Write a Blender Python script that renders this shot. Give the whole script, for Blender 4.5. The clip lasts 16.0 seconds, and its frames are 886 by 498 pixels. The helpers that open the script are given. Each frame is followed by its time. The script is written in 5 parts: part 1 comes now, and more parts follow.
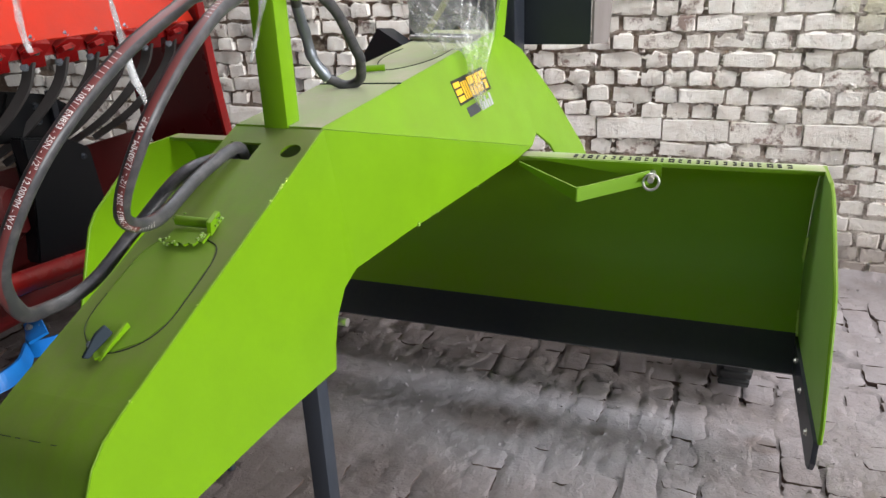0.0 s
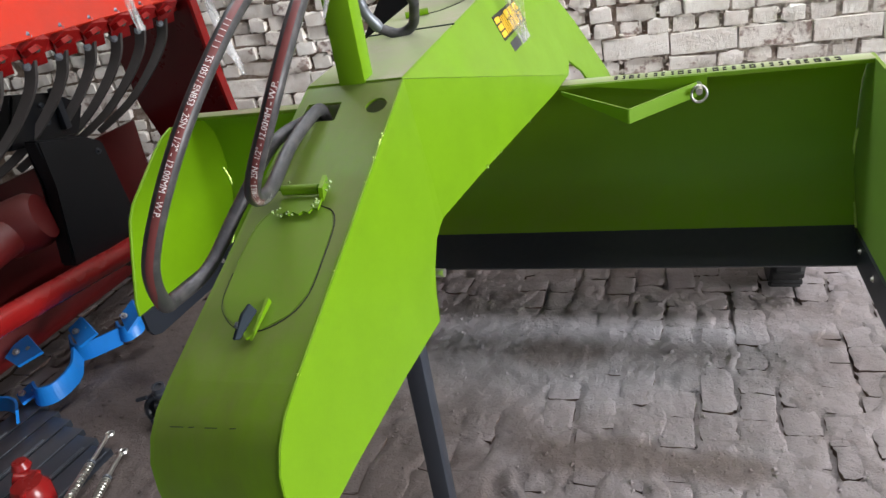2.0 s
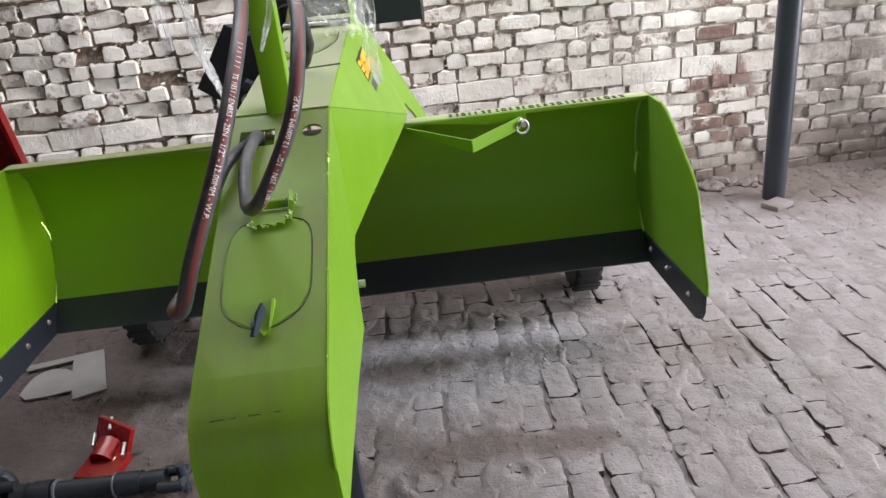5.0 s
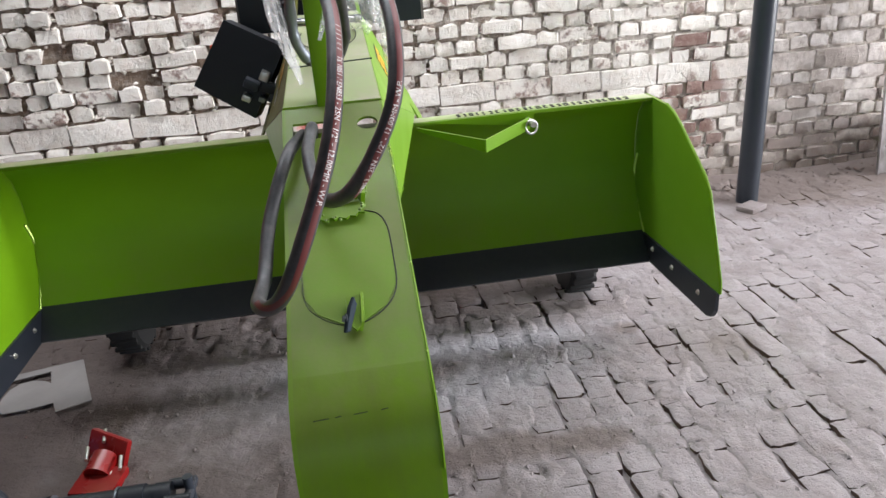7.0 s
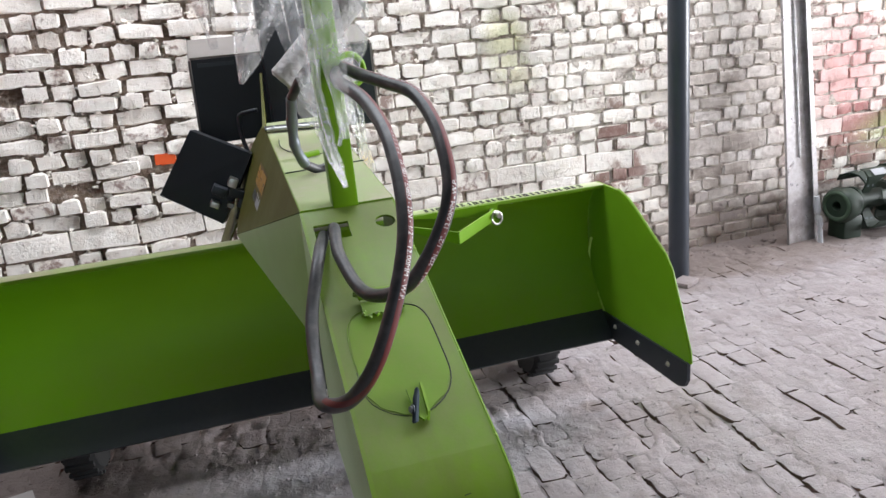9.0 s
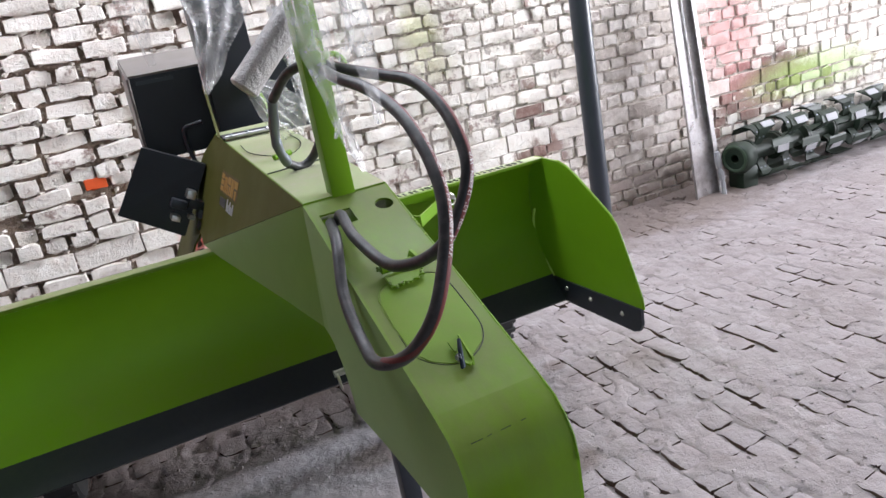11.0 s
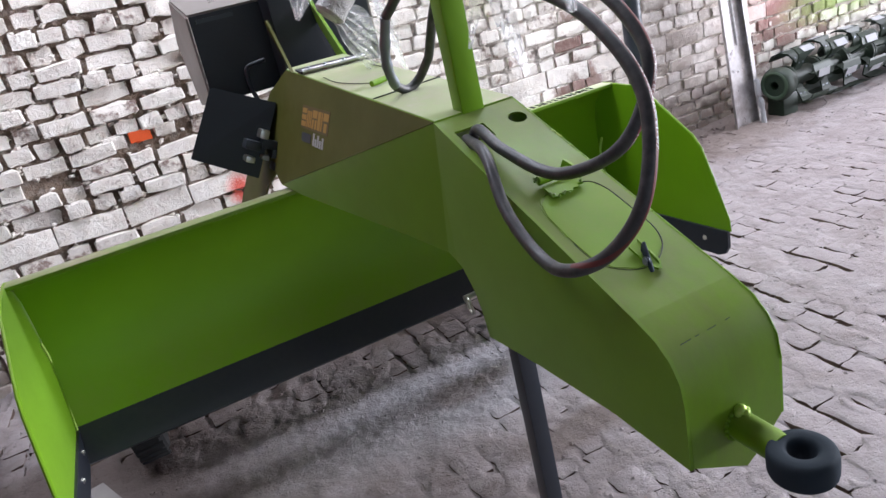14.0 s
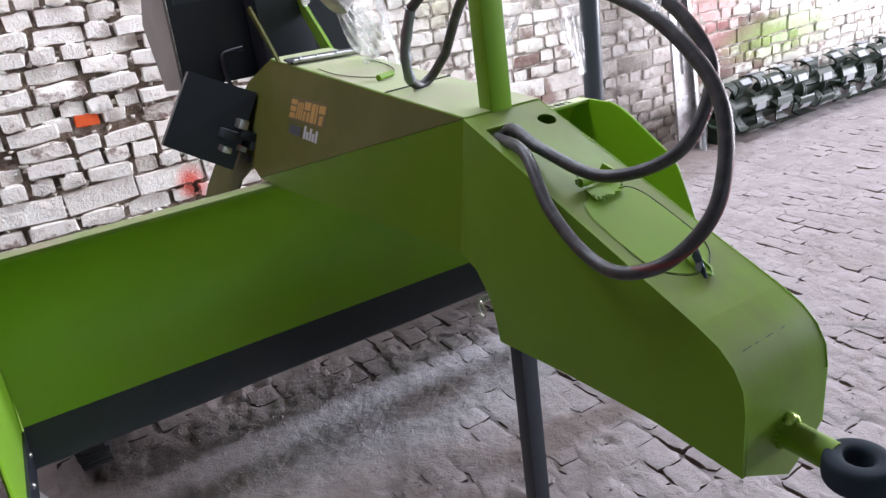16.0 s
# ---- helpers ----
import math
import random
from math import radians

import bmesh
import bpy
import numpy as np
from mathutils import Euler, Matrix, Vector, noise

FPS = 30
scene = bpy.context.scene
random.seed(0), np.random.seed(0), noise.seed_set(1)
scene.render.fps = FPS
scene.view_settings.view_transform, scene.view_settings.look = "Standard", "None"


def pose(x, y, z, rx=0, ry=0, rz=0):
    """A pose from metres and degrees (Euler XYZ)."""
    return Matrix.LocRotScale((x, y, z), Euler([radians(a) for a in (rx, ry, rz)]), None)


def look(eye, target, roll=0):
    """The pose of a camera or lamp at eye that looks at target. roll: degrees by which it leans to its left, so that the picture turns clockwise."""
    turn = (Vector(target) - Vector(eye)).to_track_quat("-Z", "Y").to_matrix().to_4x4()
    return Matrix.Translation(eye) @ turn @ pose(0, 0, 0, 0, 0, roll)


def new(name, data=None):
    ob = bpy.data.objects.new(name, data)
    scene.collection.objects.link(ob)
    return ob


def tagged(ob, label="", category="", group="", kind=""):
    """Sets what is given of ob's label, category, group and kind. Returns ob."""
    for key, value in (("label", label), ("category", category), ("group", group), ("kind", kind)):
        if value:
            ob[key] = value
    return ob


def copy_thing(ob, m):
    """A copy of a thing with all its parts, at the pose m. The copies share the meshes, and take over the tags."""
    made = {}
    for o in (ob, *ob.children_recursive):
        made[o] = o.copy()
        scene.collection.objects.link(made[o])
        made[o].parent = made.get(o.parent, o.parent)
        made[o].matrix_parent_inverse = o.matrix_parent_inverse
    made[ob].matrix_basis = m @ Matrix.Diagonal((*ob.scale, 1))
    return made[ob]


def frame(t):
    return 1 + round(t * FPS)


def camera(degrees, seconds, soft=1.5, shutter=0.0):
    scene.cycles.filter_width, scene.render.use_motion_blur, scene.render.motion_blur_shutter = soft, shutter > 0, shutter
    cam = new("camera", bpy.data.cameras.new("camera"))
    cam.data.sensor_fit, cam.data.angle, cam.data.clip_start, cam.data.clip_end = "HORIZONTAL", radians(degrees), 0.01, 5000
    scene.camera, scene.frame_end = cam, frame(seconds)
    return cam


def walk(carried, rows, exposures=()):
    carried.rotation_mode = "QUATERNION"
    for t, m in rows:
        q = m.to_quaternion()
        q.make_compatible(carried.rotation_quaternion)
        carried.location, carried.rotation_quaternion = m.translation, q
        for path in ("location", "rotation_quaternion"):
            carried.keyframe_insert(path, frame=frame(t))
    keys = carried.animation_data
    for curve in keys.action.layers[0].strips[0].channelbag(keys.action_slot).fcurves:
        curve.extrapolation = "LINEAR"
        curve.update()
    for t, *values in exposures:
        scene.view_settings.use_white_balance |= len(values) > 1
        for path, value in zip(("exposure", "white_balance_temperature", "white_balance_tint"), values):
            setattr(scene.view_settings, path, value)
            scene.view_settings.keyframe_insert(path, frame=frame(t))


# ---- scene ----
cam = camera(62.8, 16.0)
PATH = [
    (0, (0.79, -2.109, 1.472), (0.115, -0.377, 0.735), -2.4),
    (0.5, (0.736, -2.123, 1.458), (0.075, -0.397, 0.695), -5.0),
    (1, (0.678, -2.134, 1.453), (-0.003, -0.451, 0.615), -8.3),
    (1.5, (0.628, -2.152, 1.458), (-0.024, -0.472, 0.59), -9.8),
    (2, (0.579, -2.167, 1.47), (-0.046, -0.474, 0.608), -10.1),
    (2.5, (0.535, -2.19, 1.477), (0.032, -0.439, 0.653), -8.9),
    (3, (0.487, -2.225, 1.478), (0.108, -0.433, 0.676), -8.1),
    (3.5, (0.43, -2.273, 1.477), (0.221, -0.455, 0.669), -7.4),
    (4, (0.374, -2.328, 1.482), (0.283, -0.506, 0.661), -7.4),
    (4.5, (0.321, -2.369, 1.489), (0.322, -0.554, 0.649), -7.2),
    (5, (0.268, -2.401, 1.496), (0.316, -0.571, 0.689), -6.3),
    (5.2, (0.249, -2.41, 1.499), (0.315, -0.575, 0.706), -5.8),
    (7.3, (0.013, -2.359, 1.48), (0.239, -0.539, 0.681), -5.0),
    (7.5, (-0.007, -2.363, 1.489), (0.227, -0.537, 0.709), -5.4),
    (8, (-0.059, -2.366, 1.502), (0.224, -0.53, 0.761), -5.8),
    (8.5, (-0.11, -2.37, 1.513), (0.254, -0.512, 0.868), -5.7),
    (9, (-0.164, -2.372, 1.511), (0.317, -0.519, 0.934), -5.7),
    (9.5, (-0.23, -2.39, 1.511), (0.348, -0.558, 0.954), -6.3),
    (9.7, (-0.251, -2.399, 1.519), (0.358, -0.581, 0.948), -6.8),
    (11.8, (-0.464, -2.452, 1.529), (0.266, -0.697, 0.907), -11.4),
    (12, (-0.482, -2.442, 1.528), (0.251, -0.688, 0.905), -11.1),
    (12.5, (-0.524, -2.417, 1.521), (0.21, -0.671, 0.879), -10.3),
    (13, (-0.565, -2.383, 1.509), (0.197, -0.657, 0.844), -10.3),
    (13.5, (-0.608, -2.337, 1.499), (0.147, -0.621, 0.801), -11.7),
    (14, (-0.65, -2.291, 1.497), (0.032, -0.56, 0.763), -13.4),
    (14.5, (-0.695, -2.248, 1.495), (0.006, -0.534, 0.741), -12.3),
    (15, (-0.736, -2.218, 1.499), (0.026, -0.529, 0.748), -10.5),
    (15.5, (-0.776, -2.186, 1.494), (0.057, -0.525, 0.755), -8.8),
    (16, (-0.827, -2.159, 1.492), (0.067, -0.53, 0.752), -8.0),
]
walk(cam, [(t, look(eye, target, roll)) for t, eye, target, roll in PATH],
     exposures=[(0.0, -0.05, 6500, 10), (2.0, -0.05, 6500, 10), (5.0, 0.06, 6450, 10), (9.0, 0.16, 6300, 10), (13.0, 0.11, 6100, 15), (15.0, 0.28, 6040, 14), (16.0, 0.27, 6030, 15)])

# ---- light ----
world = bpy.data.worlds.new("world")
scene.world = world
world.use_nodes = True
wn = world.node_tree.nodes
sky = wn.new("ShaderNodeTexSky")
sky.sky_type = "NISHITA"
sky.sun_disc = False
sky.sun_elevation, sky.sun_rotation = radians(31), radians(8.5)
wn["Background"].inputs["Strength"].default_value = 0.10
world.node_tree.links.new(sky.outputs[0], wn["Background"].inputs["Color"])

sun_data = bpy.data.lights.new("sun", "SUN")
sun_data.energy, sun_data.angle, sun_data.color = 2.0, radians(0.5), (1.0, 0.95, 0.88)
sun = new("sun", sun_data)
sun.matrix_basis = look((3, 20, 12), (0, 0, 0))


def opening_light(name, eye, target, wide, high, watts, colour):
    d = bpy.data.lights.new(name, "AREA")
    d.shape, d.size, d.size_y, d.energy, d.color = "RECTANGLE", wide, high, watts, colour
    ob = new(name, d)
    ob.matrix_basis = look(eye, target)
    return ob


opening_light("daylight_side_opening", (13.7, -3.0, 1.95), (0, -0.55, 0.8), 4.6, 3.6, 2380, (0.965, 0.97, 1.0))
opening_light("daylight_front_opening", (0.2, -6.8, 1.8), (-0.2, 0, 0.7), 4.6, 3.0, 10, (0.82, 0.92, 1.0))
opening_light("daylight_roof_gap", (2.0, 0.55, 3.98), (2.0, 0.55, 0.0), 7.6, 0.86, 255, (0.92, 0.95, 1.0))


# ---- materials ----
def mat(name, colour=(0.5, 0.5, 0.5), rough=0.5, metal=0.0, coat=0.0):
    m = bpy.data.materials.new(name)
    m.use_nodes = True
    b = m.node_tree.nodes["Principled BSDF"]
    b.inputs["Base Color"].default_value = (*colour, 1)
    b.inputs["Roughness"].default_value = rough
    b.inputs["Metallic"].default_value = metal
    b.inputs["Coat Weight"].default_value = coat
    return m


def nd(m, kind, **inputs):
    n = m.node_tree.nodes.new(kind)
    for k, v in inputs.items():
        n.inputs[k.replace("_", " ")].default_value = v
    return n


def wire(m, a, b):
    m.node_tree.links.new(a, b)


def bsdf(m):
    return m.node_tree.nodes["Principled BSDF"]


def noise_tex(m, scale, detail=4.0, rough=0.55, coord=None):
    n = nd(m, "ShaderNodeTexNoise", Scale=scale, Detail=detail, Roughness=rough)
    if coord is None:
        coord = nd(m, "ShaderNodeNewGeometry").outputs["Position"]
    wire(m, coord, n.inputs["Vector"])
    return n.outputs["Fac"]


def ramp(m, fac, lo, hi, a=0.0, b=1.0):
    n = nd(m, "ShaderNodeMapRange", From_Min=lo, From_Max=hi, To_Min=a, To_Max=b)
    wire(m, fac, n.inputs["Value"])
    return n.outputs[0]


def blend(m, fac, c1, c2):
    n = m.node_tree.nodes.new("ShaderNodeMix")
    n.data_type = "RGBA"
    for sock, c in ((n.inputs[6], c1), (n.inputs[7], c2)):
        if isinstance(c, tuple):
            sock.default_value = (*c, 1)
        else:
            wire(m, c, sock)
    if isinstance(fac, float):
        n.inputs[0].default_value = fac
    else:
        wire(m, fac, n.inputs[0])
    return n.outputs[2]


def arith(m, op, a, b=None):
    n = m.node_tree.nodes.new("ShaderNodeMath")
    n.operation = op
    for sock, v in zip(n.inputs, (a, b)):
        if v is None:
            continue
        if isinstance(v, (int, float)):
            sock.default_value = v
        else:
            wire(m, v, sock)
    return n.outputs[0]


def bump(m, height, strength, distance=0.01):
    n = nd(m, "ShaderNodeBump", Strength=strength, Distance=distance)
    wire(m, height, n.inputs["Height"])
    wire(m, n.outputs[0], bsdf(m).inputs["Normal"])


def paint(name, colour, dust=(0.32, 0.29, 0.24), rough=0.32, dusty=0.35, coat=0.15, coat_rough=0.25, sheen=0.0, shine=0.38, patchy=0.24, smear=0.0):
    """Sprayed paint with faint orange peel, dust and rubbed patches."""
    m = mat(name, colour, rough, 0.0, coat)
    bsdf(m).inputs["Coat Roughness"].default_value = coat_rough
    big = noise_tex(m, 5.0, 6.0, 0.6)
    fine = noise_tex(m, 60.0, 4.0, 0.6)
    tone = blend(m, ramp(m, big, 0.3, 0.75), colour, tuple(c * (1 - patchy) for c in colour))
    if smear:
        # handled and rained-on paint: brownish smears drawn out along the slope
        stretch = nd(m, "ShaderNodeMapping")
        stretch.inputs["Scale"].default_value = (9.0, 2.4, 2.4)
        wire(m, nd(m, "ShaderNodeNewGeometry").outputs["Position"], stretch.inputs["Vector"])
        film_ = noise_tex(m, 1.5, 7.0, 0.66, stretch.outputs[0])
        tone = blend(m, ramp(m, film_, 0.40, 0.68, 0.0, smear), tone, (0.110, 0.105, 0.030))
    up = nd(m, "ShaderNodeSeparateXYZ")
    wire(m, nd(m, "ShaderNodeNewGeometry").outputs["Normal"], up.inputs[0])
    lay = arith(m, "MULTIPLY", ramp(m, up.outputs[2], 0.10, 0.98), ramp(m, arith(m, "ADD", big, arith(m, "MULTIPLY", fine, 0.4)), 0.40, 0.95))
    lay = arith(m, "MULTIPLY", lay, dusty)
    wire(m, blend(m, lay, tone, dust), bsdf(m).inputs["Base Color"])
    wire(m, ramp(m, arith(m, "ADD", lay, arith(m, "MULTIPLY", big, 0.25)), 0.0, 0.7, rough - 0.06, rough + 0.3), bsdf(m).inputs["Roughness"])
    bsdf(m).inputs["Specular IOR Level"].default_value = shine
    bsdf(m).inputs["Sheen Weight"].default_value = sheen
    bsdf(m).inputs["Sheen Roughness"].default_value = 0.35
    bsdf(m).inputs["Sheen Tint"].default_value = (0.92, 0.90, 0.78, 1)
    bump(m, noise_tex(m, 220.0, 2.0), 0.06, 0.002)
    return m


LIME = paint("lime_paint", (0.153, 0.325, 0.001), dust=(0.26, 0.25, 0.09), rough=0.44, dusty=0.5, coat=0.05, coat_rough=0.3, sheen=0.12, shine=0.26, patchy=0.10)
LIME_TOP = paint("handled_lime_paint", (0.150, 0.290, 0.002), dust=(0.24, 0.225, 0.10), rough=0.40, dusty=0.6, coat=0.05, coat_rough=0.3, sheen=0.2, shine=0.32, smear=0.4)
# Left side's lime: faint smears, its shade-side light put into colour and sheen.
LIME_SHADE_SIDE = paint("shade_side_lime_paint", (0.150, 0.300, 0.003), dust=(0.26, 0.24, 0.11), rough=0.46, dusty=0.5, coat=0.0, sheen=0.3, shine=0.3, patchy=0.12, smear=0.10)
# Olive dust on the left rear parts, their shade also mixed into the paint.
LIME_OLIVE_SHADE = paint("shaded_olive_lime_paint", (0.078, 0.082, 0.010), dust=(0.13, 0.115, 0.05), rough=0.55, dusty=0.35, coat=0.0, sheen=0.0, shine=0.2, smear=0.4)
LIME_DUSTY = paint("dusty_lime_paint", (0.152, 0.310, 0.002), dust=(0.33, 0.29, 0.19), rough=0.36, dusty=0.95, coat=0.2, coat_rough=0.2, sheen=0.6)
BLACK = paint("black_paint", (0.019, 0.023, 0.031), dust=(0.13, 0.12, 0.11), rough=0.42, dusty=0.25, coat=0.0)
RED = paint("red_paint", (0.28, 0.008, 0.008), rough=0.25, dusty=0.08)
DULL_RED = paint("dusty_red_paint", (0.10, 0.006, 0.006), rough=0.45, dusty=0.12, coat=0.0)
ORANGE_RED = paint("orange_red_paint", (0.58, 0.030, 0.012), rough=0.22, dusty=0.12, coat=0.4)
BLUE = paint("blue_paint", (0.012, 0.27, 0.85), rough=0.4, dusty=0.05)
DARK_GREEN = paint("dark_green_paint", (0.016, 0.030, 0.018), dust=(0.11, 0.10, 0.09), rough=0.5, dusty=0.25, coat=0.0)
DUSTY_GREEN = paint("dusty_green_paint", (0.045, 0.075, 0.045), dust=(0.14, 0.13, 0.12), rough=0.6, dusty=0.5, coat=0.0)
STEEL_BLUE = paint("slate_pipe_paint", (0.035, 0.042, 0.055), dust=(0.2, 0.18, 0.17), rough=0.35, dusty=0.3)
# Darkened red: the side plate's shade is put into its paint.
SHADED_RED = paint("shaded_red_gloss", (0.14, 0.006, 0.009), rough=0.28, dusty=0.05, coat=0.4, coat_rough=0.15)
# Darker copy of BLACK: the shade under the tiller's hood put into the paint.
SHADED_BLACK = paint("shaded_black_paint", (0.007, 0.008, 0.010), dust=(0.05, 0.045, 0.04), rough=0.4, dusty=0.15, coat=0.0, shine=0.25)
DULL_BLUE = paint("dull_blue_grey_paint", (0.030, 0.042, 0.055), dust=(0.10, 0.10, 0.10), rough=0.75, dusty=0.2, coat=0.0, shine=0.15)
TINE = paint("dusty_dark_steel", (0.075, 0.068, 0.066), dust=(0.2, 0.18, 0.17), rough=0.5, dusty=0.5, coat=0.0)
BRONZE = paint("grey_brown_primer", (0.20, 0.175, 0.165), rough=0.5, dusty=0.3)
ZINC = mat("zinc_plate", (0.62, 0.60, 0.55), 0.32, 0.9)
RUBBER = mat("hose_rubber", (0.022, 0.021, 0.022), 0.42)
TYRE = mat("tyre_rubber", (0.018, 0.018, 0.018), 0.75)
HOLE = mat("dark_inside", (0.012, 0.014, 0.008), 0.7)
WELD = mat("weld_bead", (0.45, 0.62, 0.12), 0.3, 0.4)
INK = mat("black_ink", (0.012, 0.012, 0.012), 0.6)
WHITE_INK = mat("white_print", (0.75, 0.72, 0.70), 0.6)
DULL_ZINC = mat("dull_zinc", (0.22, 0.24, 0.27), 0.45, 0.7)
FADED_INK = mat("faded_yellow_print", (0.34, 0.19, 0.04), 0.7)
YELLOW_INK = mat("yellow_print", (0.80, 0.48, 0.02), 0.5)
RED_INK = mat("red_stripe_print", (0.14, 0.030, 0.028), 0.5)
CARD = paint("grey_cardboard", (0.36, 0.335, 0.32), rough=0.8, dusty=0.1, coat=0.0)


def wrapping():
    m = paint("pale_wrapping", (0.46, 0.44, 0.43), dust=(0.7, 0.69, 0.68), rough=0.3, dusty=0.5, coat=0.4)
    bump(m, noise_tex(m, 38.0, 5.0, 0.65), 0.9, 0.014)
    return m


PALE_WRAP = wrapping()
TAG = mat("white_tag_paper", (0.36, 0.36, 0.38), 0.7)
OLD_INK = mat("old_brown_print", (0.10, 0.07, 0.025), 0.7)


def hose_material():
    m = RUBBER
    n = noise_tex(m, 40.0, 5.0, 0.6)
    wire(m, blend(m, ramp(m, n, 0.45, 0.75), (0.040, 0.040, 0.043), (0.095, 0.088, 0.088)), bsdf(m).inputs["Base Color"])
    bump(m, noise_tex(m, 600.0, 2.0), 0.15, 0.001)


hose_material()


def steel_sheet():
    m = mat("galvanised_sheet", (0.55, 0.54, 0.55), 0.35, 0.85)
    n = noise_tex(m, 14.0, 6.0, 0.65)
    wire(m, blend(m, ramp(m, n, 0.4, 0.7), (0.62, 0.61, 0.62), (0.36, 0.33, 0.32)), bsdf(m).inputs["Base Color"])
    wire(m, ramp(m, n, 0.3, 0.7, 0.22, 0.55), bsdf(m).inputs["Roughness"])
    return m


SHEET = steel_sheet()


def film_plastic():
    m = mat("clear_film", (0.92, 0.92, 0.92), 0.16)
    b = bsdf(m)
    nodes = m.node_tree.nodes
    clear = nodes.new("ShaderNodeBsdfTransparent")
    gloss = nodes.new("ShaderNodeBsdfGlossy")
    gloss.inputs["Roughness"].default_value = 0.22
    haze = nodes.new("ShaderNodeBsdfTranslucent")
    haze.inputs["Color"].default_value = (0.95, 0.95, 0.95, 1)
    white = nodes.new("ShaderNodeBsdfDiffuse")
    white.inputs["Color"].default_value = (0.9, 0.9, 0.9, 1)
    n = noise_tex(m, 30.0, 4.0, 0.6)
    a, c, d = nodes.new("ShaderNodeMixShader"), nodes.new("ShaderNodeMixShader"), nodes.new("ShaderNodeMixShader")
    wire(m, haze.outputs[0], a.inputs[1])
    wire(m, white.outputs[0], a.inputs[2])
    wire(m, ramp(m, n, 0.34, 0.74, 0.06, 0.44), c.inputs[0])
    wire(m, clear.outputs[0], c.inputs[1])
    wire(m, a.outputs[0], c.inputs[2])
    lw = nd(m, "ShaderNodeLayerWeight", Blend=0.25)
    wire(m, ramp(m, lw.outputs["Facing"], 0.0, 1.0, 0.04, 0.42), d.inputs[0])
    wire(m, c.outputs[0], d.inputs[1])
    wire(m, gloss.outputs[0], d.inputs[2])
    bm_ = nd(m, "ShaderNodeBump", Strength=0.5, Distance=0.01)
    wire(m, noise_tex(m, 55.0, 5.0, 0.6), bm_.inputs["Height"])
    wire(m, bm_.outputs[0], gloss.inputs["Normal"])
    out = nodes["Material Output"]
    wire(m, d.outputs[0], out.inputs["Surface"])
    nodes.remove(b)
    return m


FILM = film_plastic()


def piece_random(m):
    """A number per piece, both for single objects and for joined pieces."""
    a = nd(m, "ShaderNodeObjectInfo").outputs["Random"]
    b = nd(m, "ShaderNodeNewGeometry").outputs["Random Per Island"]
    return arith(m, "FRACT", arith(m, "ADD", a, arith(m, "MULTIPLY", b, 7.31)))


def spot(m, sep, cx, cz, rx, rz, fuzz):
    """1 inside an uneven round patch on the wall, 0 outside."""
    dx = arith(m, "DIVIDE", arith(m, "SUBTRACT", sep.outputs[0], cx), rx)
    dz = arith(m, "DIVIDE", arith(m, "SUBTRACT", sep.outputs[2], cz), rz)
    d = arith(m, "SQRT", arith(m, "ADD", arith(m, "MULTIPLY", dx, dx), arith(m, "MULTIPLY", dz, dz)))
    return ramp(m, arith(m, "ADD", d, arith(m, "MULTIPLY", fuzz, 1.1)), 0.9, 1.6, 1.0, 0.0)


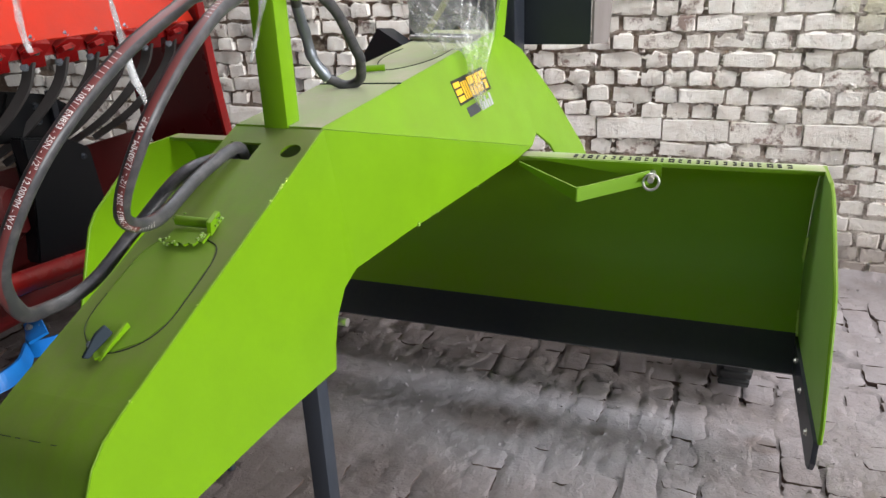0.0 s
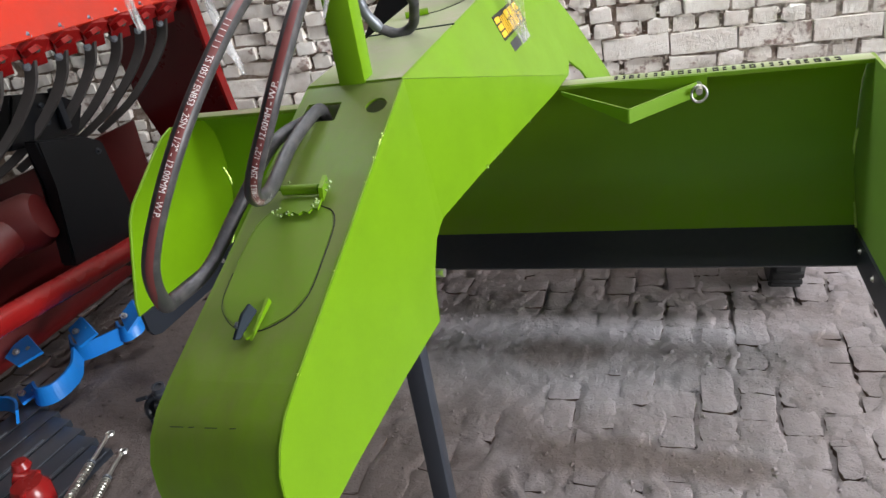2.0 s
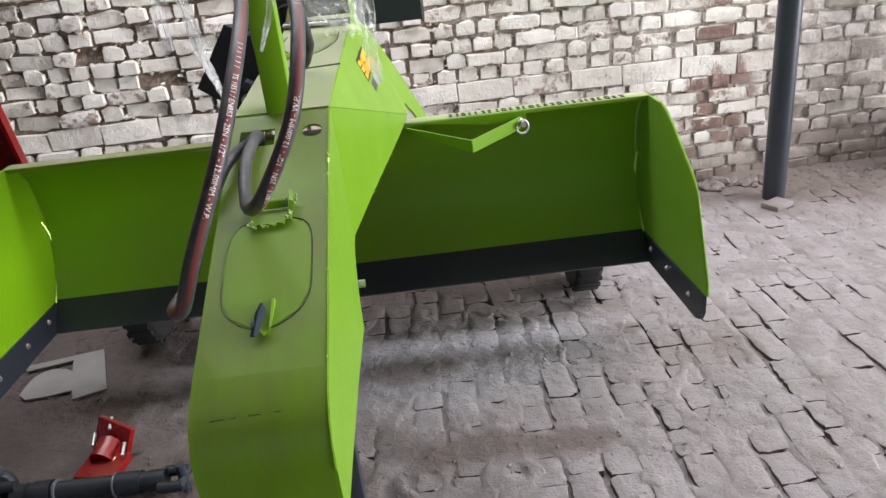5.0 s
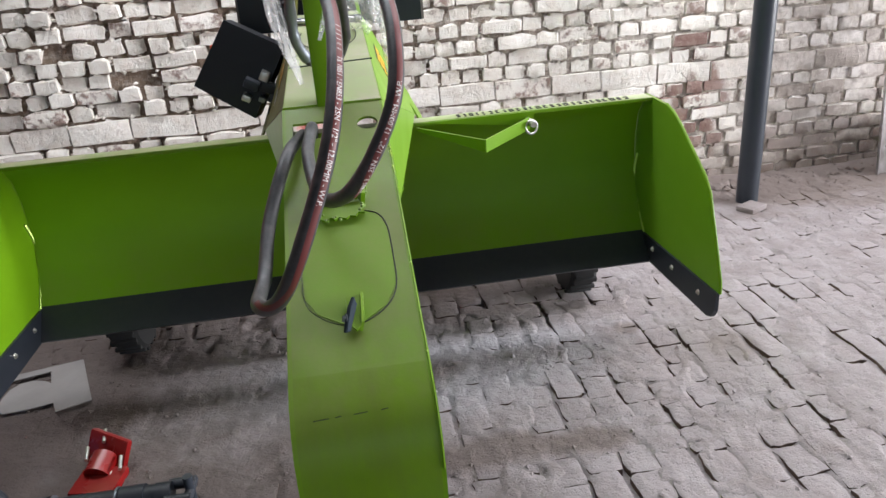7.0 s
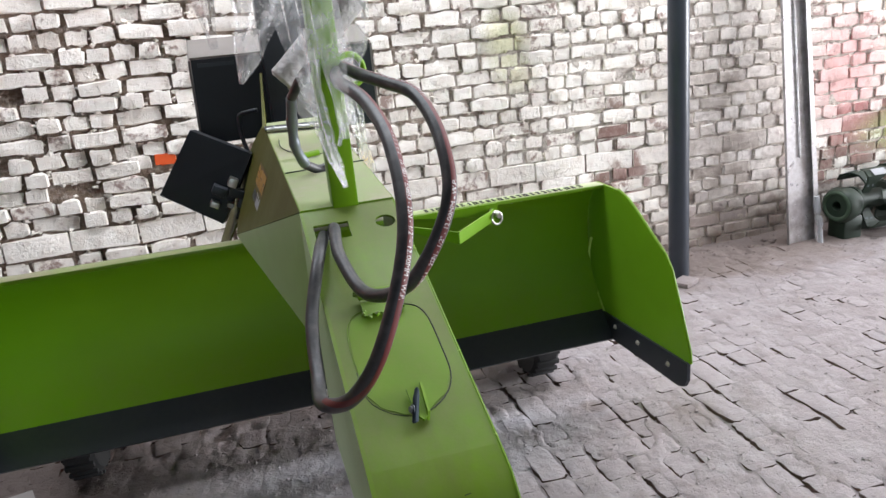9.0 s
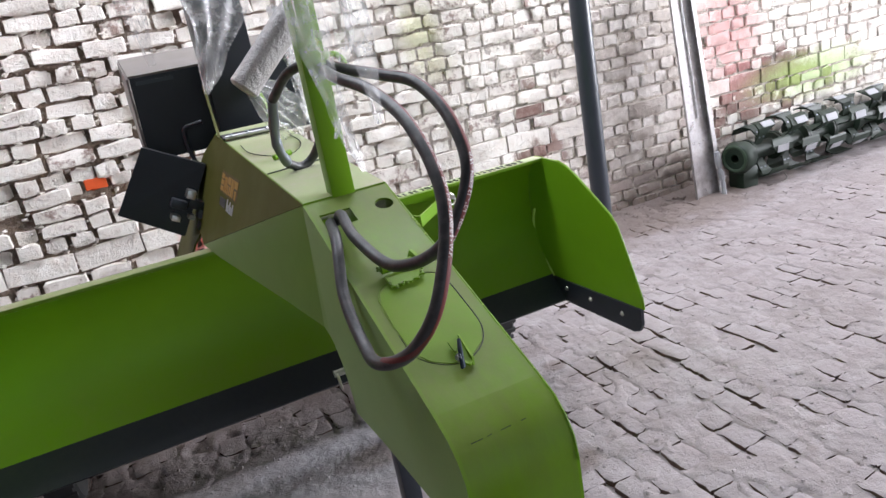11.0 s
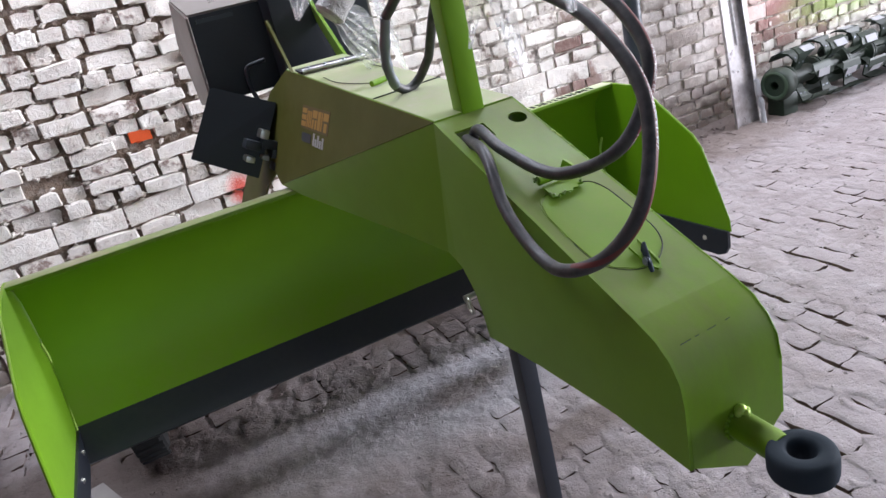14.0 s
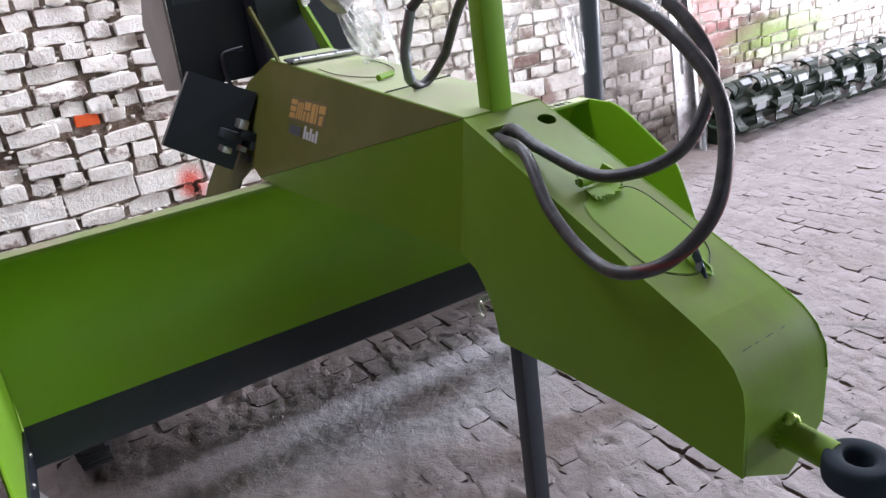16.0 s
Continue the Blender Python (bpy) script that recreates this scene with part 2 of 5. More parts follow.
def wall_brick_material():
    m = mat("whitewashed_brick", (0.7, 0.68, 0.65), 0.85)
    geo = nd(m, "ShaderNodeNewGeometry")
    sep = nd(m, "ShaderNodeSeparateXYZ")
    wire(m, geo.outputs["Position"], sep.inputs[0])
    rnd = piece_random(m)
    big = noise_tex(m, 1.6, 5.0, 0.6)
    mid = noise_tex(m, 17.0, 7.0, 0.68)
    fine = noise_tex(m, 85.0, 6.0, 0.72)
    clay = blend(m, rnd, (0.30, 0.160, 0.125), (0.21, 0.115, 0.095))
    clay = blend(m, ramp(m, mid, 0.4, 0.7), clay, (0.36, 0.27, 0.23))
    lime = blend(m, ramp(m, mid, 0.42, 0.78), (0.90, 0.852, 0.785), (0.74, 0.65, 0.565))
    lime = blend(m, ramp(m, rnd, 0.0, 1.0, 0.0, 0.28), lime, (0.68, 0.60, 0.54))
    # bare places: chipped corners, single bricks, worn patches
    worn = arith(m, "MULTIPLY", spot(m, sep, 1.96, 0.42, 0.26, 0.62, mid), 1.5)
    worn2 = spot(m, sep, 3.9, 0.55, 0.9, 0.32, mid)
    worn3 = spot(m, sep, 2.85, 0.12, 0.8, 0.36, mid)
    bare = arith(m, "ADD", arith(m, "MULTIPLY", rnd, 0.30), arith(m, "MULTIPLY", mid, 0.62))
    bare = arith(m, "ADD", bare, arith(m, "MULTIPLY", fine, 0.10))
    bare = arith(m, "ADD", bare, arith(m, "MULTIPLY", ramp(m, big, 0.45, 0.7), 0.06))
    bare = arith(m, "ADD", bare, arith(m, "MULTIPLY", arith(m, "ADD", worn, arith(m, "ADD", arith(m, "MULTIPLY", worn2, 1.6), worn3)), 0.17))
    bare = ramp(m, bare, 0.660, 0.725)
    col = blend(m, bare, lime, clay)
    # thin wash over grey-brown dirt behind the post
    dingy = arith(m, "MULTIPLY", spot(m, sep, 2.75, 0.70, 0.66, 1.1, mid), 0.8)
    col = blend(m, dingy, col, blend(m, ramp(m, arith(m, "ADD", arith(m, "MULTIPLY", rnd, 0.3), mid), 0.48, 0.80), (0.30, 0.235, 0.20), (0.66, 0.61, 0.58)))
    foot = arith(m, "MULTIPLY", ramp(m, arith(m, "ADD", sep.outputs[2], arith(m, "MULTIPLY", mid, 0.25)), 0.20, 0.46, 1.0, 0.0), 0.8)
    col = blend(m, foot, col, (0.26, 0.20, 0.17))
    col = blend(m, ramp(m, fine, 0.60, 0.84, 0.0, 0.45), col, (0.33, 0.255, 0.205))
    # oversprayed paint
    for cx, cz, rx, rz, c, k in ((3.62, 1.02, 0.40, 0.50, (0.74, 0.27, 0.27), 0.55), (1.31, 1.42, 0.16, 0.20, (0.42, 0.45, 0.06), 0.42),
                                 (4.45, 0.60, 0.75, 0.20, (0.40, 0.60, 0.14), 0.62), 
                                 (-0.17, 0.62, 0.085, 0.11, (0.75, 0.11, 0.07), 0.95), (1.36, 1.22, 0.15, 0.12, (0.45, 0.42, 0.10), 0.3)):
        col = blend(m, arith(m, "MULTIPLY", spot(m, sep, cx, cz, rx, rz, fine), k), col, c)
    wire(m, col, bsdf(m).inputs["Base Color"])
    bump(m, arith(m, "ADD", mid, arith(m, "MULTIPLY", fine, 0.35)), 1.0, 0.017)
    return m


WALL_BRICK = wall_brick_material()


def mortar_material():
    m = mat("dusty_mud_mortar", (0.2, 0.17, 0.14), 0.95)
    mid = noise_tex(m, 18.0, 6.0, 0.7)
    sep = nd(m, "ShaderNodeSeparateXYZ")
    wire(m, nd(m, "ShaderNodeNewGeometry").outputs["Position"], sep.inputs[0])
    pale = arith(m, "ADD", ramp(m, sep.outputs[0], 0.1, 1.7, -0.10, 0.19), mid)
    wire(m, blend(m, ramp(m, pale, 0.38, 0.72), (0.225, 0.162, 0.120), (0.66, 0.59, 0.53)), bsdf(m).inputs["Base Color"])
    bump(m, noise_tex(m, 70.0, 6.0, 0.7), 1.0, 0.02)
    return m


MORTAR = mortar_material()


def flat_spot(m, sep, cx, cy, rx, ry, fuzz):
    dx = arith(m, "DIVIDE", arith(m, "SUBTRACT", sep.outputs[0], cx), rx)
    dy = arith(m, "DIVIDE", arith(m, "SUBTRACT", sep.outputs[1], cy), ry)
    d = arith(m, "SQRT", arith(m, "ADD", arith(m, "MULTIPLY", dx, dx), arith(m, "MULTIPLY", dy, dy)))
    return ramp(m, arith(m, "ADD", d, fuzz), 1.05, 1.6, 1.0, 0.0)


def floor_brick_material(name, c1, c2):
    m = mat(name, c1, 0.92)
    sep = nd(m, "ShaderNodeSeparateXYZ")
    wire(m, nd(m, "ShaderNodeNewGeometry").outputs["Position"], sep.inputs[0])
    rnd = piece_random(m)
    big = noise_tex(m, 1.3, 5.0, 0.6)
    mid = noise_tex(m, 7.0, 6.0, 0.6)
    soft = noise_tex(m, 6.0, 2.5, 0.5)
    fine = noise_tex(m, 70.0, 7.0, 0.75)
    col = blend(m, rnd, c1, c2)
    col = blend(m, ramp(m, mid, 0.30, 0.72), col, (0.375, 0.335, 0.338))
    col = blend(m, ramp(m, big, 0.48, 0.72, 0.0, 0.30), col, (0.25, 0.205, 0.185))
    col = blend(m, ramp(m, fine, 0.55, 0.78, 0.0, 0.45), col, (0.22, 0.18, 0.165))
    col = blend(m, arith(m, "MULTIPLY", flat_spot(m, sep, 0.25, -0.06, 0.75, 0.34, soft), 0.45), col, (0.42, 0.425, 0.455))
    # Brown patches; the two darkest mix dark soil with painted shade by the tiller.
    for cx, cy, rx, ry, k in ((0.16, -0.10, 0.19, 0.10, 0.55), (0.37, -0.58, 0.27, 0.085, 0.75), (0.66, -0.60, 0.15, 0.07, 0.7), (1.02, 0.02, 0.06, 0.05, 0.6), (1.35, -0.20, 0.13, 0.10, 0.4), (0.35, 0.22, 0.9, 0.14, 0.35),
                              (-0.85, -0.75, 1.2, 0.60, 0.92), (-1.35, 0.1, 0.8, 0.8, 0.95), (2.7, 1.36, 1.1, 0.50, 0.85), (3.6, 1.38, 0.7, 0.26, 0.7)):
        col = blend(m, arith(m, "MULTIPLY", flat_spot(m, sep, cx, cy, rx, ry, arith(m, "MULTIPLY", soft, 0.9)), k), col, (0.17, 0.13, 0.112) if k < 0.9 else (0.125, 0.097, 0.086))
    wire(m, col, bsdf(m).inputs["Base Color"])
    pits = nd(m, "ShaderNodeTexVoronoi", Scale=85.0)
    wire(m, nd(m, "ShaderNodeNewGeometry").outputs["Position"], pits.inputs["Vector"])
    rel = arith(m, "ADD", noise_tex(m, 22.0, 7.0, 0.62), arith(m, "MULTIPLY", ramp(m, pits.outputs["Distance"], 0.0, 0.35), 0.16))
    bump(m, rel, 1.0, 0.011)
    return m


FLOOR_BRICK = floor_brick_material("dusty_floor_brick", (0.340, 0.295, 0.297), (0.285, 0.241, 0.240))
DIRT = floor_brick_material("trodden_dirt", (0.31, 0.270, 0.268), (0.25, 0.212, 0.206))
JOINT_CLAY = paint("brown_brick_side", (0.150, 0.105, 0.088), rough=0.85, dusty=0.2, coat=0.0, shine=0.2)


def plain_wall_material():
    m = mat("old_plaster", (0.5, 0.47, 0.44), 0.9)
    n = noise_tex(m, 3.0, 6.0, 0.65)
    wire(m, blend(m, ramp(m, n, 0.35, 0.7), (0.18, 0.17, 0.155), (0.11, 0.10, 0.09)), bsdf(m).inputs["Base Color"])
    bump(m, noise_tex(m, 40.0, 5.0), 0.5, 0.01)
    return m


PLASTER = plain_wall_material()


# ---- mesh helpers ----
def finish(bm, name, material, smooth=False):
    me = bpy.data.meshes.new(name)
    bmesh.ops.recalc_face_normals(bm, faces=bm.faces)
    bm.to_mesh(me)
    bm.free()
    if material:
        me.materials.append(material)
    if smooth:
        for p in me.polygons:
            p.use_smooth = True
        me.set_sharp_from_angle(angle=radians(38))
    return me


def part(name, bm, material, parent, label="", smooth=True):
    ob = new(name, finish(bm, name, material, smooth))
    if parent is not None:
        ob.parent = parent
    if label:
        ob["label"] = label
    return ob


def thing(name, label, category, at=(0, 0, 0), group="", kind=""):
    ob = new(name)
    ob.empty_display_size = 0.05
    ob.location = at
    return tagged(ob, label, category, group, kind)


def solo(name, bm, material, label, category, kind="", smooth=True, group=""):
    return tagged(new(name, finish(bm, name, material, smooth)), label, category, group, kind)


def mesh_bm():
    return bmesh.new()


def add_box(bm, lo, hi, bevel=0.0, m=None):
    lo, hi = Vector(lo), Vector(hi)
    r = bmesh.ops.create_cube(bm, size=1.0, matrix=Matrix.Translation((lo + hi) / 2) @ Matrix.Diagonal((*(hi - lo), 1)))
    if bevel:
        edges = {e for v in r["verts"] for e in v.link_edges}
        out = bmesh.ops.bevel(bm, geom=list(edges), offset=bevel, segments=2, affect="EDGES", profile=0.6)
        verts = list({v for f in out["faces"] for v in f.verts} | {v for v in r["verts"] if v.is_valid})
    else:
        verts = r["verts"]
    if m is not None:
        bmesh.ops.transform(bm, matrix=m, verts=verts)
    return bm


def box(lo, hi, bevel=0.0, m=None):
    return add_box(mesh_bm(), lo, hi, bevel, m)


def add_plate(bm, pts, thick):
    """A flat plate: outline pts (3D), made thick along its normal, half to each side."""
    pts = [Vector(p) for p in pts]
    nrm = Vector((0, 0, 0))
    for i in range(len(pts)):
        a, b = pts[i], pts[(i + 1) % len(pts)]
        nrm += a.cross(b)
    nrm.normalize()
    top = [bm.verts.new(p + nrm * thick / 2) for p in pts]
    bot = [bm.verts.new(p - nrm * thick / 2) for p in pts]
    bm.faces.new(top)
    bm.faces.new(list(reversed(bot)))
    for i in range(len(pts)):
        j = (i + 1) % len(pts)
        bm.faces.new((top[j], top[i], bot[i], bot[j]))
    return bm


def plate(pts, thick):
    return add_plate(mesh_bm(), pts, thick)


def strip(profile, x0, x1, thick):
    """A bent sheet: profile of (y, z) swept from x0 to x1, with thickness."""
    bm = mesh_bm()
    pr = [Vector((0, y, z)) for y, z in profile]
    off = []
    for i, p in enumerate(pr):
        a, b = pr[max(i - 1, 0)], pr[min(i + 1, len(pr) - 1)]
        d = (b - a).normalized()
        off.append(Vector((0, -d.z, d.y)) * thick)
    rows = []
    for x in (x0, x1):
        rows.append([bm.verts.new((x, p.y, p.z)) for p in pr] + [bm.verts.new((x, p.y + o.y, p.z + o.z)) for p, o in zip(pr, off)])
    n = len(pr)
    a, b = rows
    for i in range(n - 1):
        bm.faces.new((a[i], a[i + 1], b[i + 1], b[i]))
        bm.faces.new((a[n + i + 1], a[n + i], b[n + i], b[n + i + 1]))
        bm.faces.new((a[i + 1], a[i], a[n + i], a[n + i + 1]))
        bm.faces.new((b[i], b[i + 1], b[n + i + 1], b[n + i]))
    bm.faces.new((a[0], b[0], b[n], a[n]))
    bm.faces.new((b[n - 1], a[n - 1], a[2 * n - 1], b[2 * n - 1]))
    return bm


def smooth_path(pts, m=8):
    P = [Vector(p) for p in pts]
    Q = [2 * P[0] - P[1]] + P + [2 * P[-1] - P[-2]]
    out = []
    for i in range(1, len(Q) - 2):
        a, b, c, d = Q[i - 1:i + 3]
        for k in range(m):
            u = k / m
            out.append(0.5 * (2 * b + (c - a) * u + (2 * a - 5 * b + 4 * c - d) * u * u + (3 * b - a - 3 * c + d) * u ** 3))
    return out + [P[-1]]


def frames(path):
    """Side and up directions carried along a path without twist."""
    out, side = [], None
    for i, p in enumerate(path):
        d = (path[min(i + 1, len(path) - 1)] - path[max(i - 1, 0)]).normalized()
        if side is None:
            side = d.orthogonal().normalized()
        side = (side - d * side.dot(d)).normalized()
        out.append((side.copy(), d.cross(side)))
    return out


def add_tube(bm, path, radius, seg=12, closed=True):
    path = [Vector(p) for p in path]
    rings = []
    for (s, u), p, k in zip(frames(path), path, range(len(path))):
        r = radius[k] if isinstance(radius, (list, tuple)) else radius
        rings.append([bm.verts.new(p + r * (math.cos(a) * s + math.sin(a) * u)) for a in (2 * math.pi * j / seg for j in range(seg))])
    for a, b in zip(rings, rings[1:]):
        for j in range(seg):
            bm.faces.new((a[j], a[(j + 1) % seg], b[(j + 1) % seg], b[j]))
    if closed:
        bm.faces.new(list(reversed(rings[0])))
        bm.faces.new(rings[-1])
    return bm


def tube(path, radius, seg=12):
    return add_tube(mesh_bm(), path, radius, seg)


def add_lathe(bm, profile, m, seg=32):
    """A closed ring profile of (r, h) turned about z, then placed by m."""
    rings = []
    for k in range(seg):
        a = 2 * math.pi * k / seg
        rings.append([bm.verts.new(m @ Vector((r * math.cos(a), r * math.sin(a), h))) for r, h in profile])
    n = len(profile)
    for k in range(seg):
        a, b = rings[k], rings[(k + 1) % seg]
        for i in range(n):
            j = (i + 1) % n
            if profile[i][0] < 1e-6 and profile[j][0] < 1e-6:
                continue
            bm.faces.new((a[i], b[i], b[j], a[j]))
    bmesh.ops.remove_doubles(bm, verts=bm.verts, dist=1e-6)
    return bm


def lathe(profile, m, seg=32):
    return add_lathe(mesh_bm(), profile, m, seg)


def bolt(at, axis, r=0.009, h=0.007):
    """A hexagon bolt head on a washer, standing out along axis."""
    q = Vector(axis).to_track_quat("Z", "Y").to_matrix().to_4x4()
    m = Matrix.Translation(at) @ q
    bm = lathe([(0.0, 0.0), (r * 1.5, 0.0), (r * 1.5, h * 0.25), (0.0, h * 0.25)], m, 14)
    bmesh.ops.create_cone(bm, cap_ends=True, segments=6, radius1=r, radius2=r * 0.93, depth=h, matrix=m @ Matrix.Translation((0, 0, h * 0.25 + h / 2)))
    return bm


# ---- the shed ----
def structure(name, bm, material, label, category):
    return solo(name, bm, material, label, category, kind="structure", smooth=False)


def open_joint(x, y):
    """0 where dust fills the joints up to the bricks, 1 where they lie open."""
    c = noise.noise((x * 6.0, y * 4.2, 4.0)) + 0.8 * noise.noise((x * 17, y * 12, 6.0)) + 0.12
    dusty = min(1.0, max(0.0, (x - 0.9) / 1.0))
    return min(1.0, max(0.0, (c - 0.20 * dusty) * 2.2)) * (1 - 0.45 * dusty)


def mound(x, y):
    """How much trodden dirt lies over the bricks, from 0 to 1."""
    a = math.exp(-(((x + 0.25) / 0.80) ** 2 + ((y + 0.05) / 0.30) ** 2))
    b = math.exp(-(((x - 0.38) / 0.26) ** 2 + ((y + 0.58) / 0.10) ** 2)) + math.exp(-(((x - 0.66) / 0.15) ** 2 + ((y + 0.60) / 0.07) ** 2))
    c = math.exp(-(((x + 1.0) / 0.80) ** 2 + ((y + 0.40) / 0.70) ** 2)) + math.exp(-(((x - 0.14) / 0.20) ** 2 + ((y + 0.10) / 0.10) ** 2))
    return min(1.0, a + 0.7 * b + c)


def ground_height(x, y):
    k = mound(x, y)
    h = 0.005 * noise.noise((x * 1.4, y * 1.4, 0.0)) + 0.0020 * noise.noise((x * 26, y * 26, 2.0)) + 0.0016 * noise.noise((x * 60, y * 60, 8.0))
    # dust lies level with the bricks in ragged patches and is lost from the joints between them
    h += 0.0010 - 0.024 * open_joint(x, y) * max(0.0, 1 - 1.3 * k)
    crust = noise.noise((x * 8, y * 8, 11.0)) + 0.7 * noise.noise((x * 21, y * 21, 13.0)) + 0.4 * noise.noise((x * 47, y * 47, 15.0))
    h += 0.0034 * min(1.0, max(0.0, crust * 3.0 - 0.75)) * (1 - 0.4 * k)
    h += 0.0045 * k + 0.0016 * k * noise.noise((x * 11, y * 11, 3.0)) + 0.0022 * k * noise.noise((x * 38, y * 38, 5.0))
    h += 0.05 * max(0.0, (y - 1.22) / 0.28) ** 2 * (0.5 + 0.8 * noise.noise((x * 3, 0, 5.0)))
    far = min(1.0, max(0.0, (x - 1.6) / 1.6)) * min(1.0, max(0.0, (y - 0.3) / 0.8))
    return h * (1 - 0.35 * far) + 0.006 * far


def ground_sheet():
    bm = mesh_bm()
    xs = [-400, -60, -12, -6, -5, -4] + [-3.4 + 0.04 * i for i in range(0, 35)] + [-2.0 + 0.0125 * i for i in range(0, 400)] + [3.0 + 0.04 * i for i in range(0, 100)] + [8.5, 9, 14, 60, 400]
    ys = [-400, -60, -12, -5, -3] + [-2.3 + 0.04 * i for i in range(0, 20)] + [-1.5 + 0.0125 * i for i in range(0, 241)] + [2.2, 6, 60, 400]
    grid = []
    for y in ys:
        grid.append([bm.verts.new((x, y, ground_height(x, y) if -5.5 < x < 8.5 and -2.25 < y < 1.8 else -0.012)) for x in xs])
    for a, b in zip(grid, grid[1:]):
        for i in range(len(xs) - 1):
            bm.faces.new((a[i], a[i + 1], b[i + 1], b[i]))
    return bm


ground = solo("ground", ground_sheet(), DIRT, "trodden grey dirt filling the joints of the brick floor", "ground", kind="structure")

WALL_Y = 1.505


def wall_core():
    """The rough core of the wall: its face lies deep between the bricks at one end, nearly flush at the other."""
    xs = [-5.8, -4.0, -2.4] + [-2.2 + 0.02 * i for i in range(0, 351)] + [5.0, 6.5, 10.2, 14.3]
    zs = [0.02 * i for i in range(0, 121)] + [2.6, 4.0]
    v = []
    for z in zs:
        for x in xs:
            k = min(1.0, max(0.0, (x + 0.3 + 0.5 * noise.noise((x * 1.5, 0, z * 1.5))) / 1.2))
            n = noise.noise((x * 14, 1.0, z * 14)) + 0.6 * noise.noise((x * 31, 2.0, z * 31))
            v.append((x, WALL_Y + 0.025 - 0.011 * k - 0.010 * n, z))
    w = len(xs)
    f = [(r * w + c, r * w + c + 1, (r + 1) * w + c + 1, (r + 1) * w + c) for r in range(len(zs) - 1) for c in range(w - 1)]
    loop = list(range(w)) + [r * w + w - 1 for r in range(1, len(zs))] + [(len(zs) - 1) * w + c for c in range(w - 2, -1, -1)] + [r * w for r in range(len(zs) - 2, 0, -1)]
    base = len(v)
    v += [(v[q][0], WALL_Y + 0.36, v[q][2]) for q in loop]
    for q in range(len(loop)):
        r = (q + 1) % len(loop)
        f.append((loop[r], loop[q], base + q, base + r))
    f.append(tuple(range(base, base + len(loop))))
    me = bpy.data.meshes.new("wall_north")
    me.from_pydata(v, [], f)
    me.materials.append(MORTAR)
    return me


wall_north = tagged(new("wall_north", wall_core()), "old whitewashed brick wall with open muddy joints", "wall", kind="structure")
structure("wall_west", box((-6.1, -7.0, 0.0), (-5.8, WALL_Y + 0.36, 4.0)), PLASTER, "plain dusty plastered shed wall", "wall")
wall_south = mesh_bm()
add_box(wall_south, (-5.8, -7.3, 0.0), (-2.2, -7.0, 4.0))
add_box(wall_south, (-2.2, -7.3, 3.35), (2.6, -7.0, 4.0))
add_box(wall_south, (2.6, -7.3, 0.0), (14.0, -7.0, 4.0))
structure("wall_south", wall_south, PLASTER, "plain dusty plastered shed wall with a wide gateway", "wall")
wall_east = mesh_bm()
add_box(wall_east, (14.0, -7.3, 0.0), (14.3, -5.4, 4.0))
add_box(wall_east, (14.0, -5.4, 3.8), (14.3, -0.6, 4.0))
add_box(wall_east, (14.0, -0.6, 0.0), (14.3, WALL_Y, 4.0))
structure("wall_east", wall_east, PLASTER, "plain shed wall with a wide open side", "wall")
roof = mesh_bm()
add_box(roof, (-6.1, -7.3, 4.0), (14.3, 0.10, 4.15))
add_box(roof, (-6.1, 0.10, 4.0), (-1.9, 1.0, 4.15))
add_box(roof, (5.9, 0.10, 4.0), (14.3, 1.0, 4.15))
add_box(roof, (-6.1, 1.0, 4.0), (14.3, WALL_Y + 0.36, 4.15))
structure("ceiling", roof, PLASTER, "dull shed roof with an open strip near the wall", "ceiling")

# ---- land leveller ----
CX = 0.017          # middle of the drawbar box
HW = 0.093          # half its width
leveller = thing("land_leveller", "lime green tractor land leveller with wide bucket and black cutting edge", "land leveller")

TOP = [(-0.952, 1.193), (-1.52, 0.952), (-1.56, 0.932), (-1.586, 0.908), (-1.602, 0.878), (-1.607, 0.84), (-1.605, 0.728)]
UNDER = [(-1.43, 0.738), (-1.20, 0.728), (-0.995, 0.710), (-0.985, 0.770), (-0.968, 0.815), (-0.930, 0.862), (-0.875, 0.884)]
REAR_EDGE = [(0.14, 1.264), (0.30, 1.190), (0.44, 1.015), (0.53, 0.830), (0.56, 0.640)]


def upper_x(y, z):
    return HW + 0.036 * (y + 0.95) - 0.441 * (z - 1.192)


